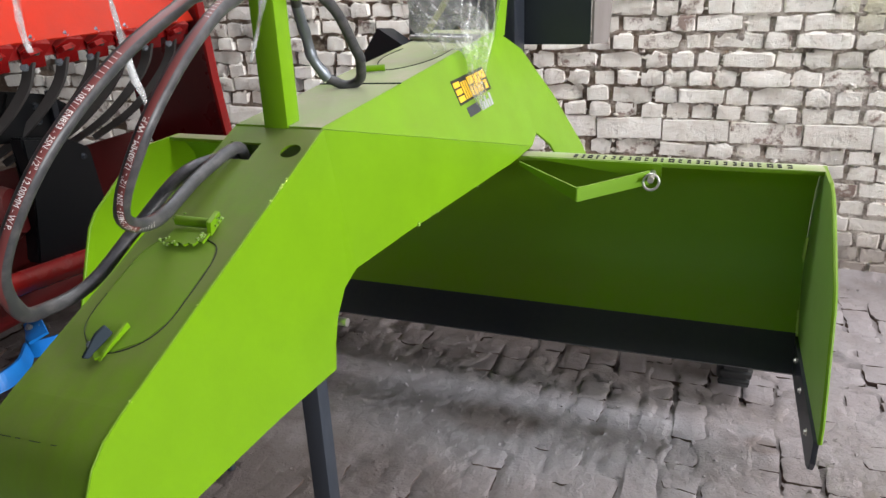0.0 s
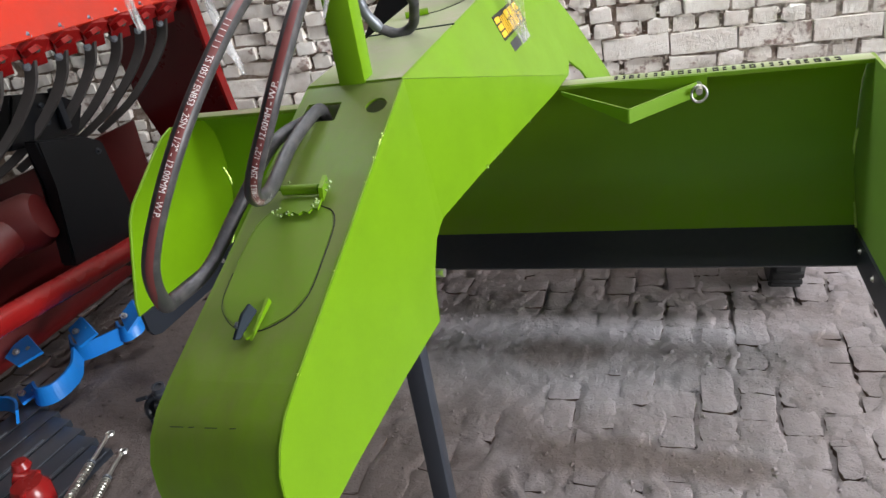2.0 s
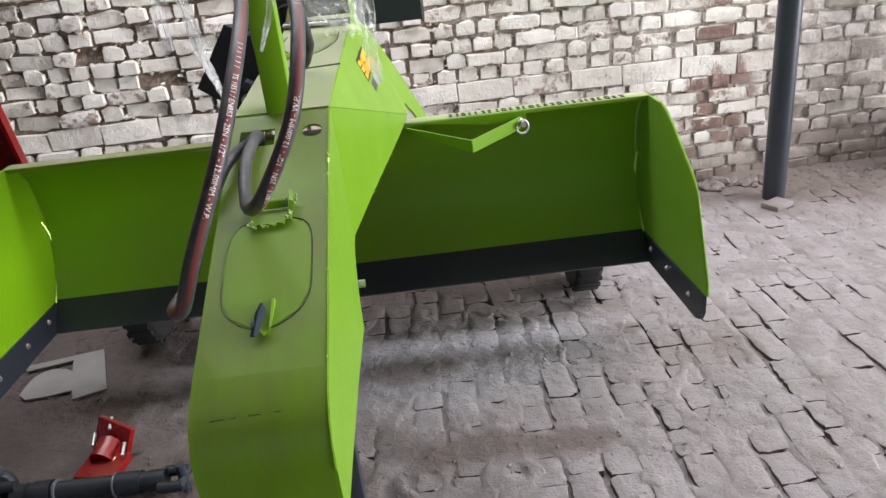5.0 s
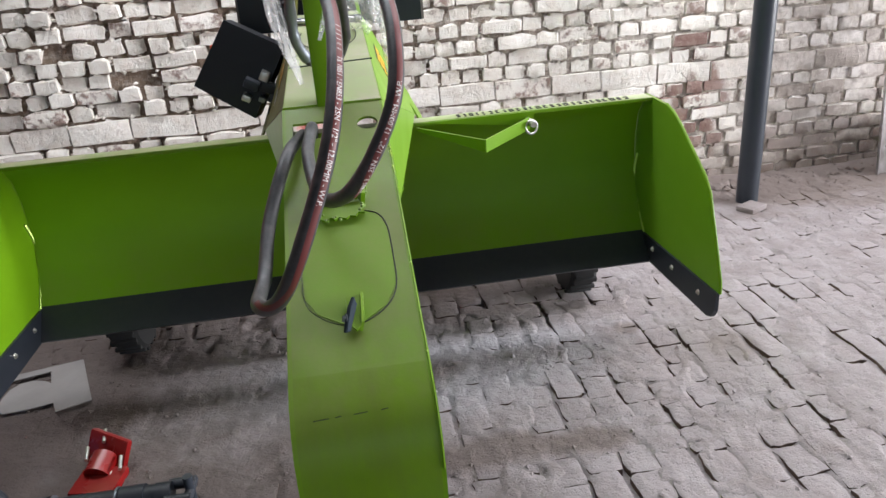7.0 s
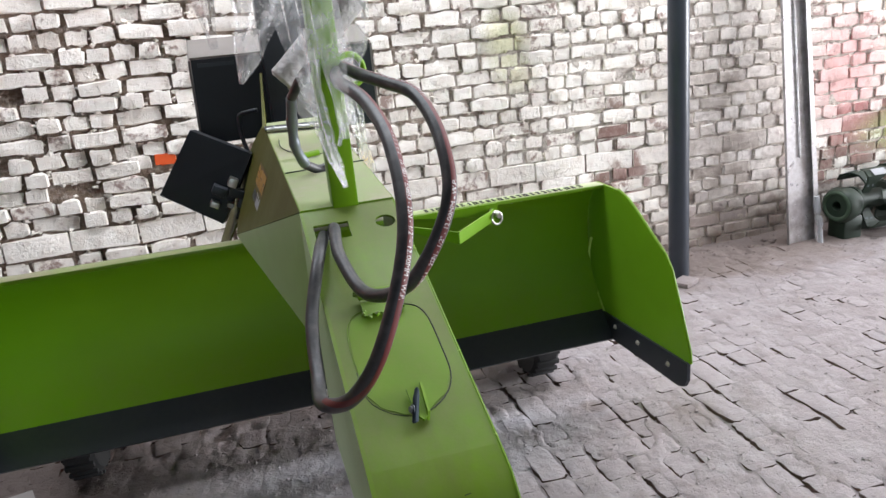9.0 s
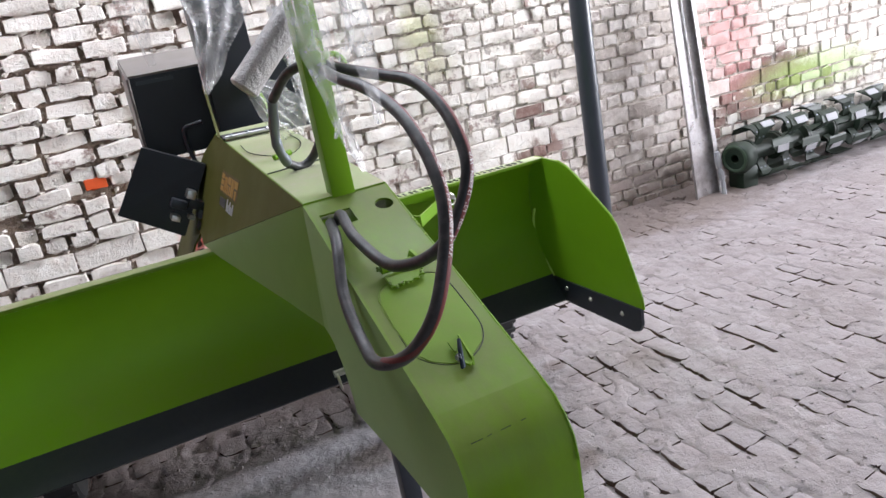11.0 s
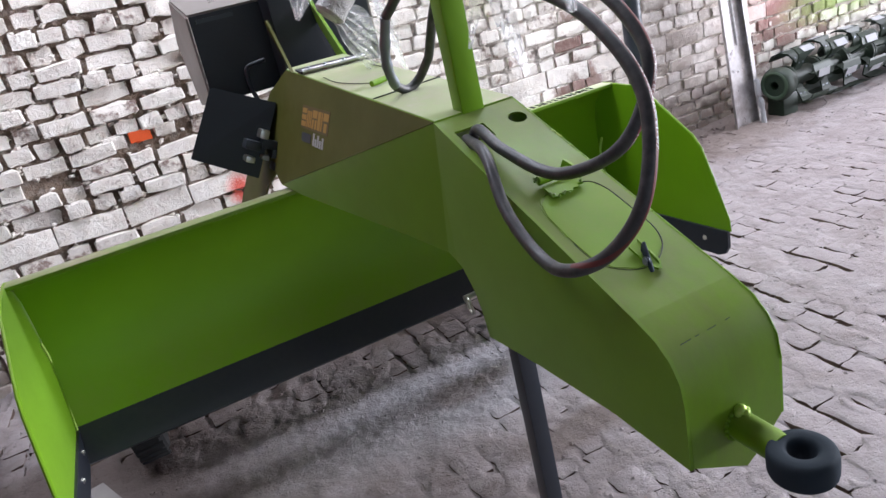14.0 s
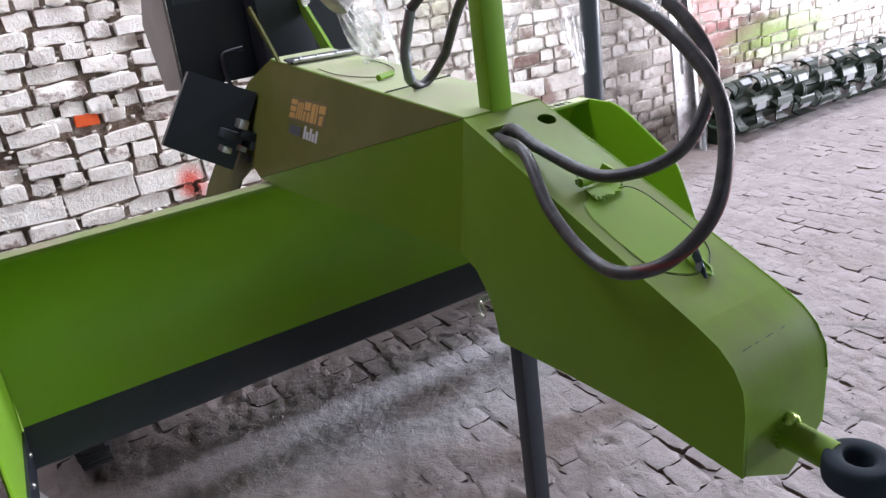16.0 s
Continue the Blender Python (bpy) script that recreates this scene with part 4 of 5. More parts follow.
# rear top: seam, hatch line, catch, hinge rod
def rear(x, y, up=0.0):
    return Vector((CX + x, y, 1.194 + (y + 0.952) * 0.0659 + up))


part("seam", plate([rear(-0.094, -0.622, 0.0035), rear(0.10, -0.600, 0.0035), rear(0.10, -0.596, 0.0035), rear(-0.094, -0.618, 0.0035)], 0.003), DARK_GREEN, leveller, smooth=False)
loop = [rear(-0.075, -0.18, 0.003), rear(-0.078, -0.30, 0.003), rear(-0.05, -0.40, 0.003), rear(0.0, -0.46, 0.003), rear(0.05, -0.40, 0.003), rear(0.075, -0.30, 0.003), rear(0.075, -0.18, 0.003)]
part("hatch_groove", tube(smooth_path(loop, 6), 0.0014, 5), HOLE, leveller, "dark cut groove")
part("catch", tube([rear(-0.045, -0.495, 0.012), rear(0.005, -0.475, 0.012)], 0.008, 12), LIME, leveller, "short lime green catch tube")
hinge = part("hinge_rod", tube([rear(-0.10, -0.06, 0.014), rear(0.10, -0.09, 0.014)], 0.007, 10), SHEET, leveller, "bare steel hinge rod")
for x in (-0.08, -0.03, 0.03, 0.085):
    part("bolt", bolt(rear(x, -0.072 - 0.15 * x, 0.016), (0, -0.1, 1), 0.007, 0.007), DULL_ZINC, hinge, "dull zinc bolt head")
part("rear_flap", plate([rear(-0.105, -0.055, 0.010), rear(0.105, -0.085, 0.010), rear(0.105, -0.02, 0.012), rear(-0.105, 0.01, 0.012)], 0.006), BLACK, leveller, "black rear flap", smooth=False)

# lugs behind the top
for s in (-1, 1):
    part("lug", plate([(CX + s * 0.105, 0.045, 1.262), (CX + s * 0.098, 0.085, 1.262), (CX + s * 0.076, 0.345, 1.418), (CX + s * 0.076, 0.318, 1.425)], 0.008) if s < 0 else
         plate([(CX + 0.105, 0.10, 1.245), (CX + 0.108, 0.20, 1.245), (CX + 0.085, 0.36, 1.46), (CX + 0.085, 0.30, 1.46)], 0.010), LIME if s > 0 else LIME_OLIVE_SHADE, leveller, "lime green lug plate", smooth=False)
part("bent_rod", tube(smooth_path([(-0.14, 0.40, 1.12), (-0.158, 0.417, 1.20), (-0.160, 0.417, 1.265), (-0.150, 0.415, 1.285), (-0.12, 0.40, 1.292), (-0.09, 0.39, 1.296)], 6), 0.008, 10), STEEL_BLUE, leveller, "bent dark steel rod")

# valve parts on the tilted box
for k, (x, z, w, h, m_) in enumerate(((-0.262, 1.062, 0.05, 0.03, STEEL_BLUE), (-0.205, 1.045, 0.06, 0.032, BLACK), (-0.170, 1.000, 0.09, 0.040, STEEL_BLUE), (-0.185, 0.955, 0.08, 0.028, BLACK), (-0.235, 1.010, 0.022, 0.016, TAG), (-0.215, 1.085, 0.03, 0.03, ZINC), (-0.285, 1.02, 0.03, 0.02, ZINC))):
    part("valve_piece", box((-w / 2, -0.03, -h / 2), (w / 2, 0.03, h / 2), 0.004, pose(x, 0.165, z, 0, 30, 0)), m_, leveller, "small valve piece")

# stickers: stylised yellow mark over a grey bar, letters as plain shapes
def sticker(s):
    def at(u, v, lift):
        """u metres along the panel to the rear, v metres down."""
        y = -0.335 + u * 1.16
        z = 1.178 + u * 0.02 - v * 1.1 - (0.012 if s < 0 else 0.0)
        return Vector((CX + s * (upper_x(y, z) + lift), y, z))
    bm = mesh_bm()
    for k in range(5):
        u = (0.042 * k) if s > 0 else (0.168 - 0.042 * k)
        add_plate(bm, [at(u - 0.005, -0.006, 0.0042), at(u + 0.041, -0.006, 0.0042), at(u + 0.041, 0.050, 0.0042), at(u - 0.005, 0.050, 0.0042)], 0.0008)
    st = part("sticker", bm, INK if s > 0 else OLD_INK, leveller, "yellow and black sticker with plain shapes", smooth=False)
    shapes = ([(0, 0, 36, 12), (0, 16, 36, 28), (0, 32, 36, 44)], [(0, 4, 9, 44), (13, 4, 23, 44), (27, 4, 36, 44)],
              [(0, 0, 36, 18), (0, 22, 14, 44), (22, 22, 36, 44)], [(0, 0, 22, 44), (26, 0, 36, 44)], [(0, 0, 36, 18), (8, 23, 28, 44)])
    for k, rects in enumerate(shapes):
        base = (0.042 * k) if s > 0 else (0.168 - 0.042 * k)
        for a, b, c, d in rects:
            a, c = (a, c) if s > 0 else (36 - c, 36 - a)
            part("mark", plate([at(base + a / 1000, b / 1000, 0.0052), at(base + c / 1000, b / 1000, 0.0052), at(base + c / 1000, d / 1000, 0.0052), at(base + a / 1000, d / 1000, 0.0052)], 0.0006), YELLOW_INK if s > 0 else FADED_INK, st, "yellow print", smooth=False)
    g0, g1 = (0.02, 0.095) if s > 0 else (0.115, 0.19)
    part("bar", plate([at(g0, 0.060, 0.0044), at(g1, 0.060, 0.0044), at(g1, 0.082, 0.0044), at(g0, 0.082, 0.0044)], 0.0008), STEEL_BLUE, st, "grey bar", smooth=False)
    w0 = 0.105 if s > 0 else 0.02
    for k, (h0, h1) in enumerate(((0.058, 0.084), (0.066, 0.084), (0.056, 0.084), (0.066, 0.084), (0.054, 0.084))):
        u = w0 + 0.017 * k
        part("bar", plate([at(u, h0, 0.0044), at(u + 0.012, h0, 0.0044), at(u + 0.010, h1, 0.0044), at(u - 0.002, h1, 0.0044)], 0.0008), TAG, st, "white script bar", smooth=False)


sticker(1)
sticker(-1)

# ribs on the wheels
for w in [o for o in leveller.children if o.name.startswith("wheel")]:
    c = (0.93 if w.data.vertices[0].co.x > 0 else -0.93)
    for k in range(22):
        a = 2 * math.pi * k / 22
        m_ = Matrix.Translation((c, 0.43, 0.19)) @ Matrix.Rotation(a, 4, "X")
        part("tread_block", box((-0.05, -0.012, 0.184), (0.05, 0.012, 0.198), 0.003, m_), TYRE, w)

# hydraulic cylinder in its wrapping
cyl = part("cylinder", tube([(-0.020, -0.28, 1.420), (0.19, -0.28, 1.618)], 0.043, 24), PALE_WRAP, leveller, "hydraulic cylinder wrapped in pale film")
part("cylinder_cap", lathe([(0.0, 0.0), (0.036, 0.0), (0.0445, 0.008), (0.0445, 0.02), (0.0, 0.02)], Matrix.Translation((-0.028, -0.28, 1.412)) @ Vector((0.21, 0.0, 0.198)).to_track_quat("Z", "Y").to_matrix().to_4x4(), 24), PALE_WRAP, cyl)


# ---- clear film ----
def film(name, path, widths, label, folds=5, depth=0.018, seed=1, face=(0, -1, 0)):
    """A gathered sheet of clear film that hangs along a path."""
    rf = random.Random(seed)
    P = smooth_path(path, 6)
    W = [max(0.004, float(np.interp(k / (len(P) - 1), np.linspace(0, 1, len(widths)), widths))) for k in range(len(P))]
    bm = mesh_bm()
    n = folds * 6
    rows = []
    face = Vector(face).normalized()
    ph = [rf.random() * 6 for _ in range(3)]
    for i, p in enumerate(P):
        d = (P[min(i + 1, len(P) - 1)] - P[max(i - 1, 0)]).normalized()
        across = d.cross(face).normalized()
        row = []
        for j in range(n + 1):
            u = j / n - 0.5
            w = W[i] * (1 + 0.12 * math.sin(ph[0] + i * 0.6))
            off = depth * (0.6 + 0.4 * math.sin(ph[1] + 0.3 * i)) * math.sin(2 * math.pi * folds * u + ph[2] + 0.12 * i) * min(1, W[i] / 0.05)
            q = p + across * (u * w) + face * (off + 0.006 * noise.noise((p.x * 20 + j, p.y * 20, p.z * 30)))
            row.append(bm.verts.new(q))
        rows.append(row)
    for a, b in zip(rows, rows[1:]):
        for j in range(n):
            bm.faces.new((a[j], a[j + 1], b[j + 1], b[j]))
    return solo(name, bm, FILM, label, "plastic film", smooth=True)


film("plastic_film", [(-0.069, -1.24, 2.00), (-0.063, -1.24, 1.71), (-0.058, -1.24, 1.56), (-0.050, -1.24, 1.46), (-0.036, -1.24, 1.36), (-0.018, -1.24, 1.287)], [0.13, 0.10, 0.072, 0.050, 0.030, 0.012], "clear crumpled plastic film hanging before the green post", 3, 0.011, 2, (0.72, 0.69, 0))
film("plastic_film", [(0.085, -1.0, 1.90), (0.080, -1.0, 1.56), (0.062, -1.0, 1.47), (0.040, -1.0, 1.395), (0.010, -1.0, 1.32)], [0.06, 0.045, 0.035, 0.024, 0.010], "thin torn edge of clear plastic film by the post", 2, 0.008, 12, (0.72, 0.69, 0))
film("plastic_film", [(0.0, -0.36, 2.2), (-0.03, -0.36, 1.9), (-0.055, -0.36, 1.65), (-0.10, -0.37, 1.53), (-0.14, -0.38, 1.425)], [0.30, 0.24, 0.17, 0.09, 0.012], "clear plastic film hanging over the black mast", 3, 0.02, 4, (0.2, -1, 0))
film("plastic_film", [(-0.24, 0.40, 2.2), (-0.22, 0.41, 1.8), (-0.20, 0.42, 1.52)], [0.14, 0.10, 0.03], "torn strip of clear plastic film", 3, 0.02, 5)
film("plastic_film", [(0.0, -0.27, 1.42), (0.05, -0.25, 1.36), (0.10, -0.21, 1.30), (0.145, -0.17, 1.245)], [0.07, 0.13, 0.17, 0.15], "clear plastic film bunched on the rear top", 5, 0.018, 6, (0.3, -1, 0.4))
film("plastic_film", [(0.16, -0.10, 1.62), (0.17, -0.16, 1.42), (0.175, -0.21, 1.27), (0.185, -0.25, 1.17), (0.20, -0.26, 1.10)], [0.10, 0.11, 0.10, 0.05, 0.012], "clear plastic film stuck across the yellow sticker", 4, 0.015, 7, (1, -0.6, 0.4))
film("plastic_film", [(-0.04, -1.42, 1.85), (-0.036, -1.415, 1.55), (-0.033, -1.41, 1.45), (-0.031, -1.41, 1.385)], [0.045, 0.035, 0.028, 0.012], "thin tail of clear plastic film by the hoses", 2, 0.006, 9, (0.5, 0.85, 0))

# ---- shed things ----
pole = thing("support_pole", "slate blue-grey round steel pole by the brick wall", "pole", (2.15, 1.14, 0))
part("shaft", tube([(0, 0, 0.0), (0, 0, 4.0)], 0.057, 28), STEEL_BLUE, pole)
solo("clay_tile", box((-0.065, -0.05, -0.006), (0.065, 0.05, 0.022), 0.006, pose(2.105, 1.01, 0.008, 0, 0, 28)), FLOOR_BRICK, "small loose red clay tile by the pole", "tile")


def channel():
    """A bare steel channel with turned-in edges, standing against the wall."""
    root = thing("steel_channel", "bare galvanised steel channel leaning against the brick wall", "steel channel")
    lean = lambda x, y, z: (x - 0.055 * z, y + 0.05 * z, z)
    a, b, top = 3.03, 3.25, 2.7
    def wall(x0, y0, x1, y1, w=1.0):
        k = 0.62
        mid = (a + b) / 2
        sx = lambda x: mid + (x - mid) * k
        return plate([lean(x0, y0, 0), lean(x1, y1, 0), lean(sx(x1), y1, top), lean(sx(x0), y0, top)], 0.004)
    part("web", wall(a, 1.285, b, 1.285), SHEET, root, smooth=False)
    part("flange", wall(a, 1.285, a, 1.265), SHEET, root, smooth=False)
    part("flange", wall(b, 1.285, b, 1.255), SHEET, root, smooth=False)
    part("return_edge", wall(b, 1.255, b - 0.035, 1.255), SHEET, root, smooth=False)
    part("rib", tube([lean(3.14, 1.278, 0.55), lean(3.14, 1.278, 2.4)], 0.006, 8), SHEET, root)
    rag = mesh_bm()
    rr = random.Random(5)
    add_tube(rag, smooth_path([lean(3.215, 1.235, 0.30), lean(3.215, 1.23, 0.20), lean(3.225, 1.225, 0.12), lean(3.22, 1.22, 0.0)], 5), [0.010 + 0.012 * rr.random() for _ in range(16)], 8)
    part("torn_film", rag, TAG, root, "torn white film")


channel()

rubble_rs = random.Random(8)
for k in range(7):
    bm = mesh_bm()
    bmesh.ops.create_icosphere(bm, subdivisions=2, radius=0.04 + 0.03 * rubble_rs.random())
    for v in bm.verts:
        v.co *= 0.8 + 0.5 * noise.noise(v.co * 22 + Vector((k, 0, 0)))
        v.co.z = max(v.co.z * 0.75, -0.022)
        v.co.x *= 1.35
    bmesh.ops.translate(bm, verts=bm.verts, vec=(1.86 + 0.055 * k + 0.03 * rubble_rs.random(), 1.36 + 0.07 * rubble_rs.random(), 0.014))
    solo("rubble", bm, DIRT, "crumbled clod of mortar at the foot of the wall", "rubble", group="rubble by the wall", smooth=False)


# ---- row of green rotors ----
def rotor():
    """One rotor section along x: a hub with six bent blades, each with a flat foot that carries a paper tag."""
    root = thing("rotor_section", "dark green tiller rotor section with pale paper tags", "rotor", group="rotors along the wall")
    part("hub", lathe([(0.035, -0.128), (0.095, -0.128), (0.095, -0.110), (0.06, -0.095), (0.06, 0.095), (0.095, 0.110), (0.095, 0.128), (0.035, 0.128)], pose(0, 0, 0, 0, 90, 0), 22), DARK_GREEN, root)
    for k in range(6):
        m_ = Matrix.Rotation(k * math.pi / 3 + 0.46, 4, "X")
        side = 0.06 if k % 2 else -0.05
        bm = mesh_bm()
        prev = None
        for x, tang, r_, w in ((side, 0.0, 0.05, 0.030), (side, 0.004, 0.11, 0.034), (side * 0.8, 0.006, 0.155, 0.045), (side * 0.4, 0.0, 0.186, 0.075), (0.0, -0.045, 0.197, 0.088), (0.0, -0.085, 0.184, 0.080)):
            thick = 0.005
            ring_ = [bm.verts.new(m_ @ Vector((x + a, -tang + b, r_ + c))) for a, b, c in ((-w, thick, -thick), (w, thick, -thick), (w, -thick, thick), (-w, -thick, thick))]
            if prev:
                for j in range(4):
                    bm.faces.new((prev[j], prev[(j + 1) % 4], ring_[(j + 1) % 4], ring_[j]))
            else:
                bm.faces.new(ring_)
            prev = ring_
        bm.faces.new(list(reversed(prev)))
        bl = part("blade", bm, DARK_GREEN, root, smooth=False)
        lift = 0.0085
        part("tag", plate([m_ @ Vector(q) for q in ((-0.052, -0.006, 0.189 + lift), (0.050, -0.006, 0.189 + lift), (0.050, 0.043, 0.1985 + lift), (-0.052, 0.043, 0.1985 + lift))], 0.0015), TAG, bl, "pale paper tag", smooth=False)
        for e in (-0.07, 0.07):
            part("bolt", bolt(m_ @ Vector((e * 0.25 + side, 0.0, 0.12)), m_.to_3x3() @ Vector((0, -1, 0.2)), 0.008, 0.010), DULL_ZINC, bl, "zinc bolt")
    return root


first = rotor()
first.matrix_basis = pose(3.60, 1.255, 0.222, 0, 0, 0)
for k in range(1, 12):
    copy_thing(first, pose(3.60 + 0.262 * k, 1.255, 0.222 + 0.003 * math.sin(2 * k), 15 * k + 2 * math.sin(k * 1.7), 0, 0))
drum = thing("rotor_flange", "dusty dark green flange and drum at the row's end", "flange")
part("drum", lathe([(0.03, -0.09), (0.10, -0.09), (0.115, -0.06), (0.10, 0.02), (0.06, 0.09), (0.03, 0.09)], pose(3.415, 1.235, 0.222, 0, 90, 10), 26), DARK_GREEN, drum)
part("rim", lathe([(0.085 + 0.014 * math.cos(a), 0.014 * math.sin(a)) for a in (2 * math.pi * k / 8 for k in range(8))], pose(3.33, 1.22, 0.222, 0, 90, 10), 26), DUSTY_GREEN, drum, "pale dusty rim")
part("foot", box((3.36, 1.18, -0.005), (3.50, 1.32, 0.15), 0.02), DARK_GREEN, drum)
solo("loose_wire", tube(smooth_path([(3.50, 1.12, 0.002), (3.60, 1.08, 0.004), (3.70, 1.12, 0.006), (3.74, 1.18, 0.03)], 5), 0.004, 6), BRONZE, "loop of stiff wire on the floor", "wire")

# ---- red machine beyond the bucket ----
tiller = thing("red_tiller", "glossy red tiller with curved dark tines and blue blades", "tiller")
hood = [(0.0, 1.262), (-0.02, 1.30), (-0.06, 1.42), (-0.16, 1.56), (-0.34, 1.66), (-0.7, 1.70)]
bm = mesh_bm()
rows = []
for y in (-0.75, 0.80):
    rows.append([bm.verts.new((-1.545 + dx, y, z)) for dx, z in hood] + [bm.verts.new((-1.545 + dx - 0.006, y, z - 0.006)) for dx, z in reversed(hood)])
for i in range(len(rows[0])):
    j = (i + 1) % len(rows[0])
    bm.faces.new((rows[0][i], rows[0][j], rows[1][j], rows[1][i]))
bm.faces.new(rows[0])
bm.faces.new(list(reversed(rows[1])))
part("hood", bm, ORANGE_RED, tiller, "glossy orange-red hood")
part("hood_beam", box((-1.66, -0.75, 1.20), (-1.58, 0.80, 1.262), 0.008), RED, tiller)
part("side_plate", plate([(-1.50, 0.815, 1.34), (-1.475, 0.815, 1.0), (-1.42, 0.815, 0.55), (-1.42, 0.815, 0.25), (-1.92, 0.815, 0.25), (-1.88, 0.815, 0.55), (-1.97, 0.815, 0.80), (-2.02, 0.815, 1.30)], 0.012), SHADED_RED, tiller, "red side plate, darkened in the paint for its shade", smooth=False)
part("side_rim", plate([(-1.50, 0.79, 1.34), (-1.475, 0.79, 1.0), (-1.42, 0.79, 0.55), (-1.405, 0.79, 0.55), (-1.46, 0.79, 1.0), (-1.485, 0.79, 1.34)], 0.05), RED, tiller, smooth=False)
for k in range(8):
    y = -0.40 + 0.155 * k
    br_ = part("tine_bracket", plate([(-1.555, y, 1.262), (-1.53, y + 0.05, 1.255), (-1.555, y + 0.035, 1.215), (-1.575, y + 0.05, 1.175), (-1.60, y + 0.01, 1.17), (-1.60, y - 0.03, 1.19), (-1.575, y - 0.05, 1.235)], 0.035), RED, tiller, "red cast tine bracket", smooth=False)
    part("bracket_hole", tube([(-1.535, y - 0.005, 1.222), (-1.60, y + 0.005, 1.222)], 0.011, 10), HOLE, br_)
    part("bracket_web", box((-0.010, -0.052, -0.010), (0.026, 0.052, 0.010), 0.003, pose(-1.560, y, 1.222, 8, -20, 8)), RED, br_)
    part("bolt", bolt((-1.56, y, 1.268), (0.5, -0.5, 1), 0.010, 0.012), DULL_ZINC, br_, "zinc bolt")
    part("bolt", bolt((-1.585, y - 0.03, 1.172), (0.6, -0.6, 0.2), 0.010, 0.012), DULL_ZINC, br_, "zinc bolt")
    tine = [(-1.59, y, 1.19), (-1.605, y - 0.03, 1.10), (-1.66, y - 0.10, 0.99), (-1.74, y - 0.20, 0.88), (-1.85, y - 0.31, 0.79)]
    bm = mesh_bm()
    T = smooth_path(tine, 5)
    prev = None
    for i, p in enumerate(T):
        w = 0.026 * (1 - 0.35 * i / len(T))
        d = (T[min(i + 1, len(T) - 1)] - T[max(i - 1, 0)]).normalized()
        nrm = Vector((d.z, 0, -d.x))
        ring_ = [bm.verts.new(p + nrm * a + Vector((0, b, 0))) for a, b in ((-w, -0.007), (w, -0.007), (w, 0.007), (-w, 0.007))]
        if prev:
            for j in range(4):
                bm.faces.new((prev[j], prev[(j + 1) % 4], ring_[(j + 1) % 4], ring_[j]))
        else:
            bm.faces.new(ring_)
        prev = ring_
    bm.faces.new(list(reversed(prev)))
    part("tine", bm, TINE, tiller, "curved dark steel tine")
part("frame_beam", tube([(-1.56, -0.95, 0.475), (-1.56, -0.66, 0.455), (-1.56, -0.08, 0.40), (-1.56, 0.80, 0.36)], 0.045, 20), RED, tiller, "glossy red frame tube")
part("gear_case", lathe([(0.0, -0.09), (0.085, -0.09), (0.105, -0.07), (0.105, 0.05), (0.085, 0.085), (0.0, 0.09)], pose(-1.70, -0.30, 0.65, 0, 78, 25), 28), DULL_RED, tiller, "dull red gear case")
part("case_neck", tube([(-1.70, -0.30, 0.65), (-1.72, -0.62, 0.60), (-1.73, -0.95, 0.57)], 0.07, 18), DULL_RED, tiller)


def flat_case(name, x, outline, thick, material, label):
    bm = plate([(x, y, z) for y, z in outline], thick)
    bmesh.ops.bevel(bm, geom=list(bm.edges), offset=0.008, segments=2, affect="EDGES")
    return part(name, bm, material, tiller, label)


case = flat_case("chain_case", -1.62, [(-0.207, 0.931), (-0.004, 0.883), (0.094, 0.826), (0.132, 0.436), (0.023, 0.304), (-0.262, 0.459), (-0.193, 0.752)], 0.07, SHADED_BLACK, "black chain case")
for y, z in ((0.05, 0.80), (0.085, 0.50), (0.01, 0.36)):
    part("bolt", bolt((-1.585, y, z), (1, 0, 0), 0.009, 0.009), STEEL_BLUE, case)
hb = flat_case("hitch_bracket", -1.75, [(-0.127, 1.084), (0.058, 1.042), (0.184, 0.959), (0.116, 0.863), (-0.224, 0.903)], 0.10, SHADED_BLACK, "black three-point hitch bracket")
part("bracket_plate", box((-1.70, 0.035, 0.90), (-1.675, 0.065, 1.06), 0.004), BLACK, hb)
for dz in (0.0, 0.06):
    part("bolt", bolt((-1.70, -0.02, 0.95 + dz), (1, -0.3, 0.1), 0.010, 0.012), STEEL_BLUE, hb)
part("rear_shield", plate([(-2.06, -1.0, 0.10), (-2.06, 0.80, 0.10), (-2.03, 0.80, 0.72), (-2.03, -1.0, 0.72)], 0.01), DULL_RED, tiller, "dusty red rear shield", smooth=False)
part("rotor_tube", tube([(-1.93, -0.95, 0.20), (-1.93, 0.80, 0.20)], 0.09, 22), DULL_RED, tiller, "dusty red rotor drum")


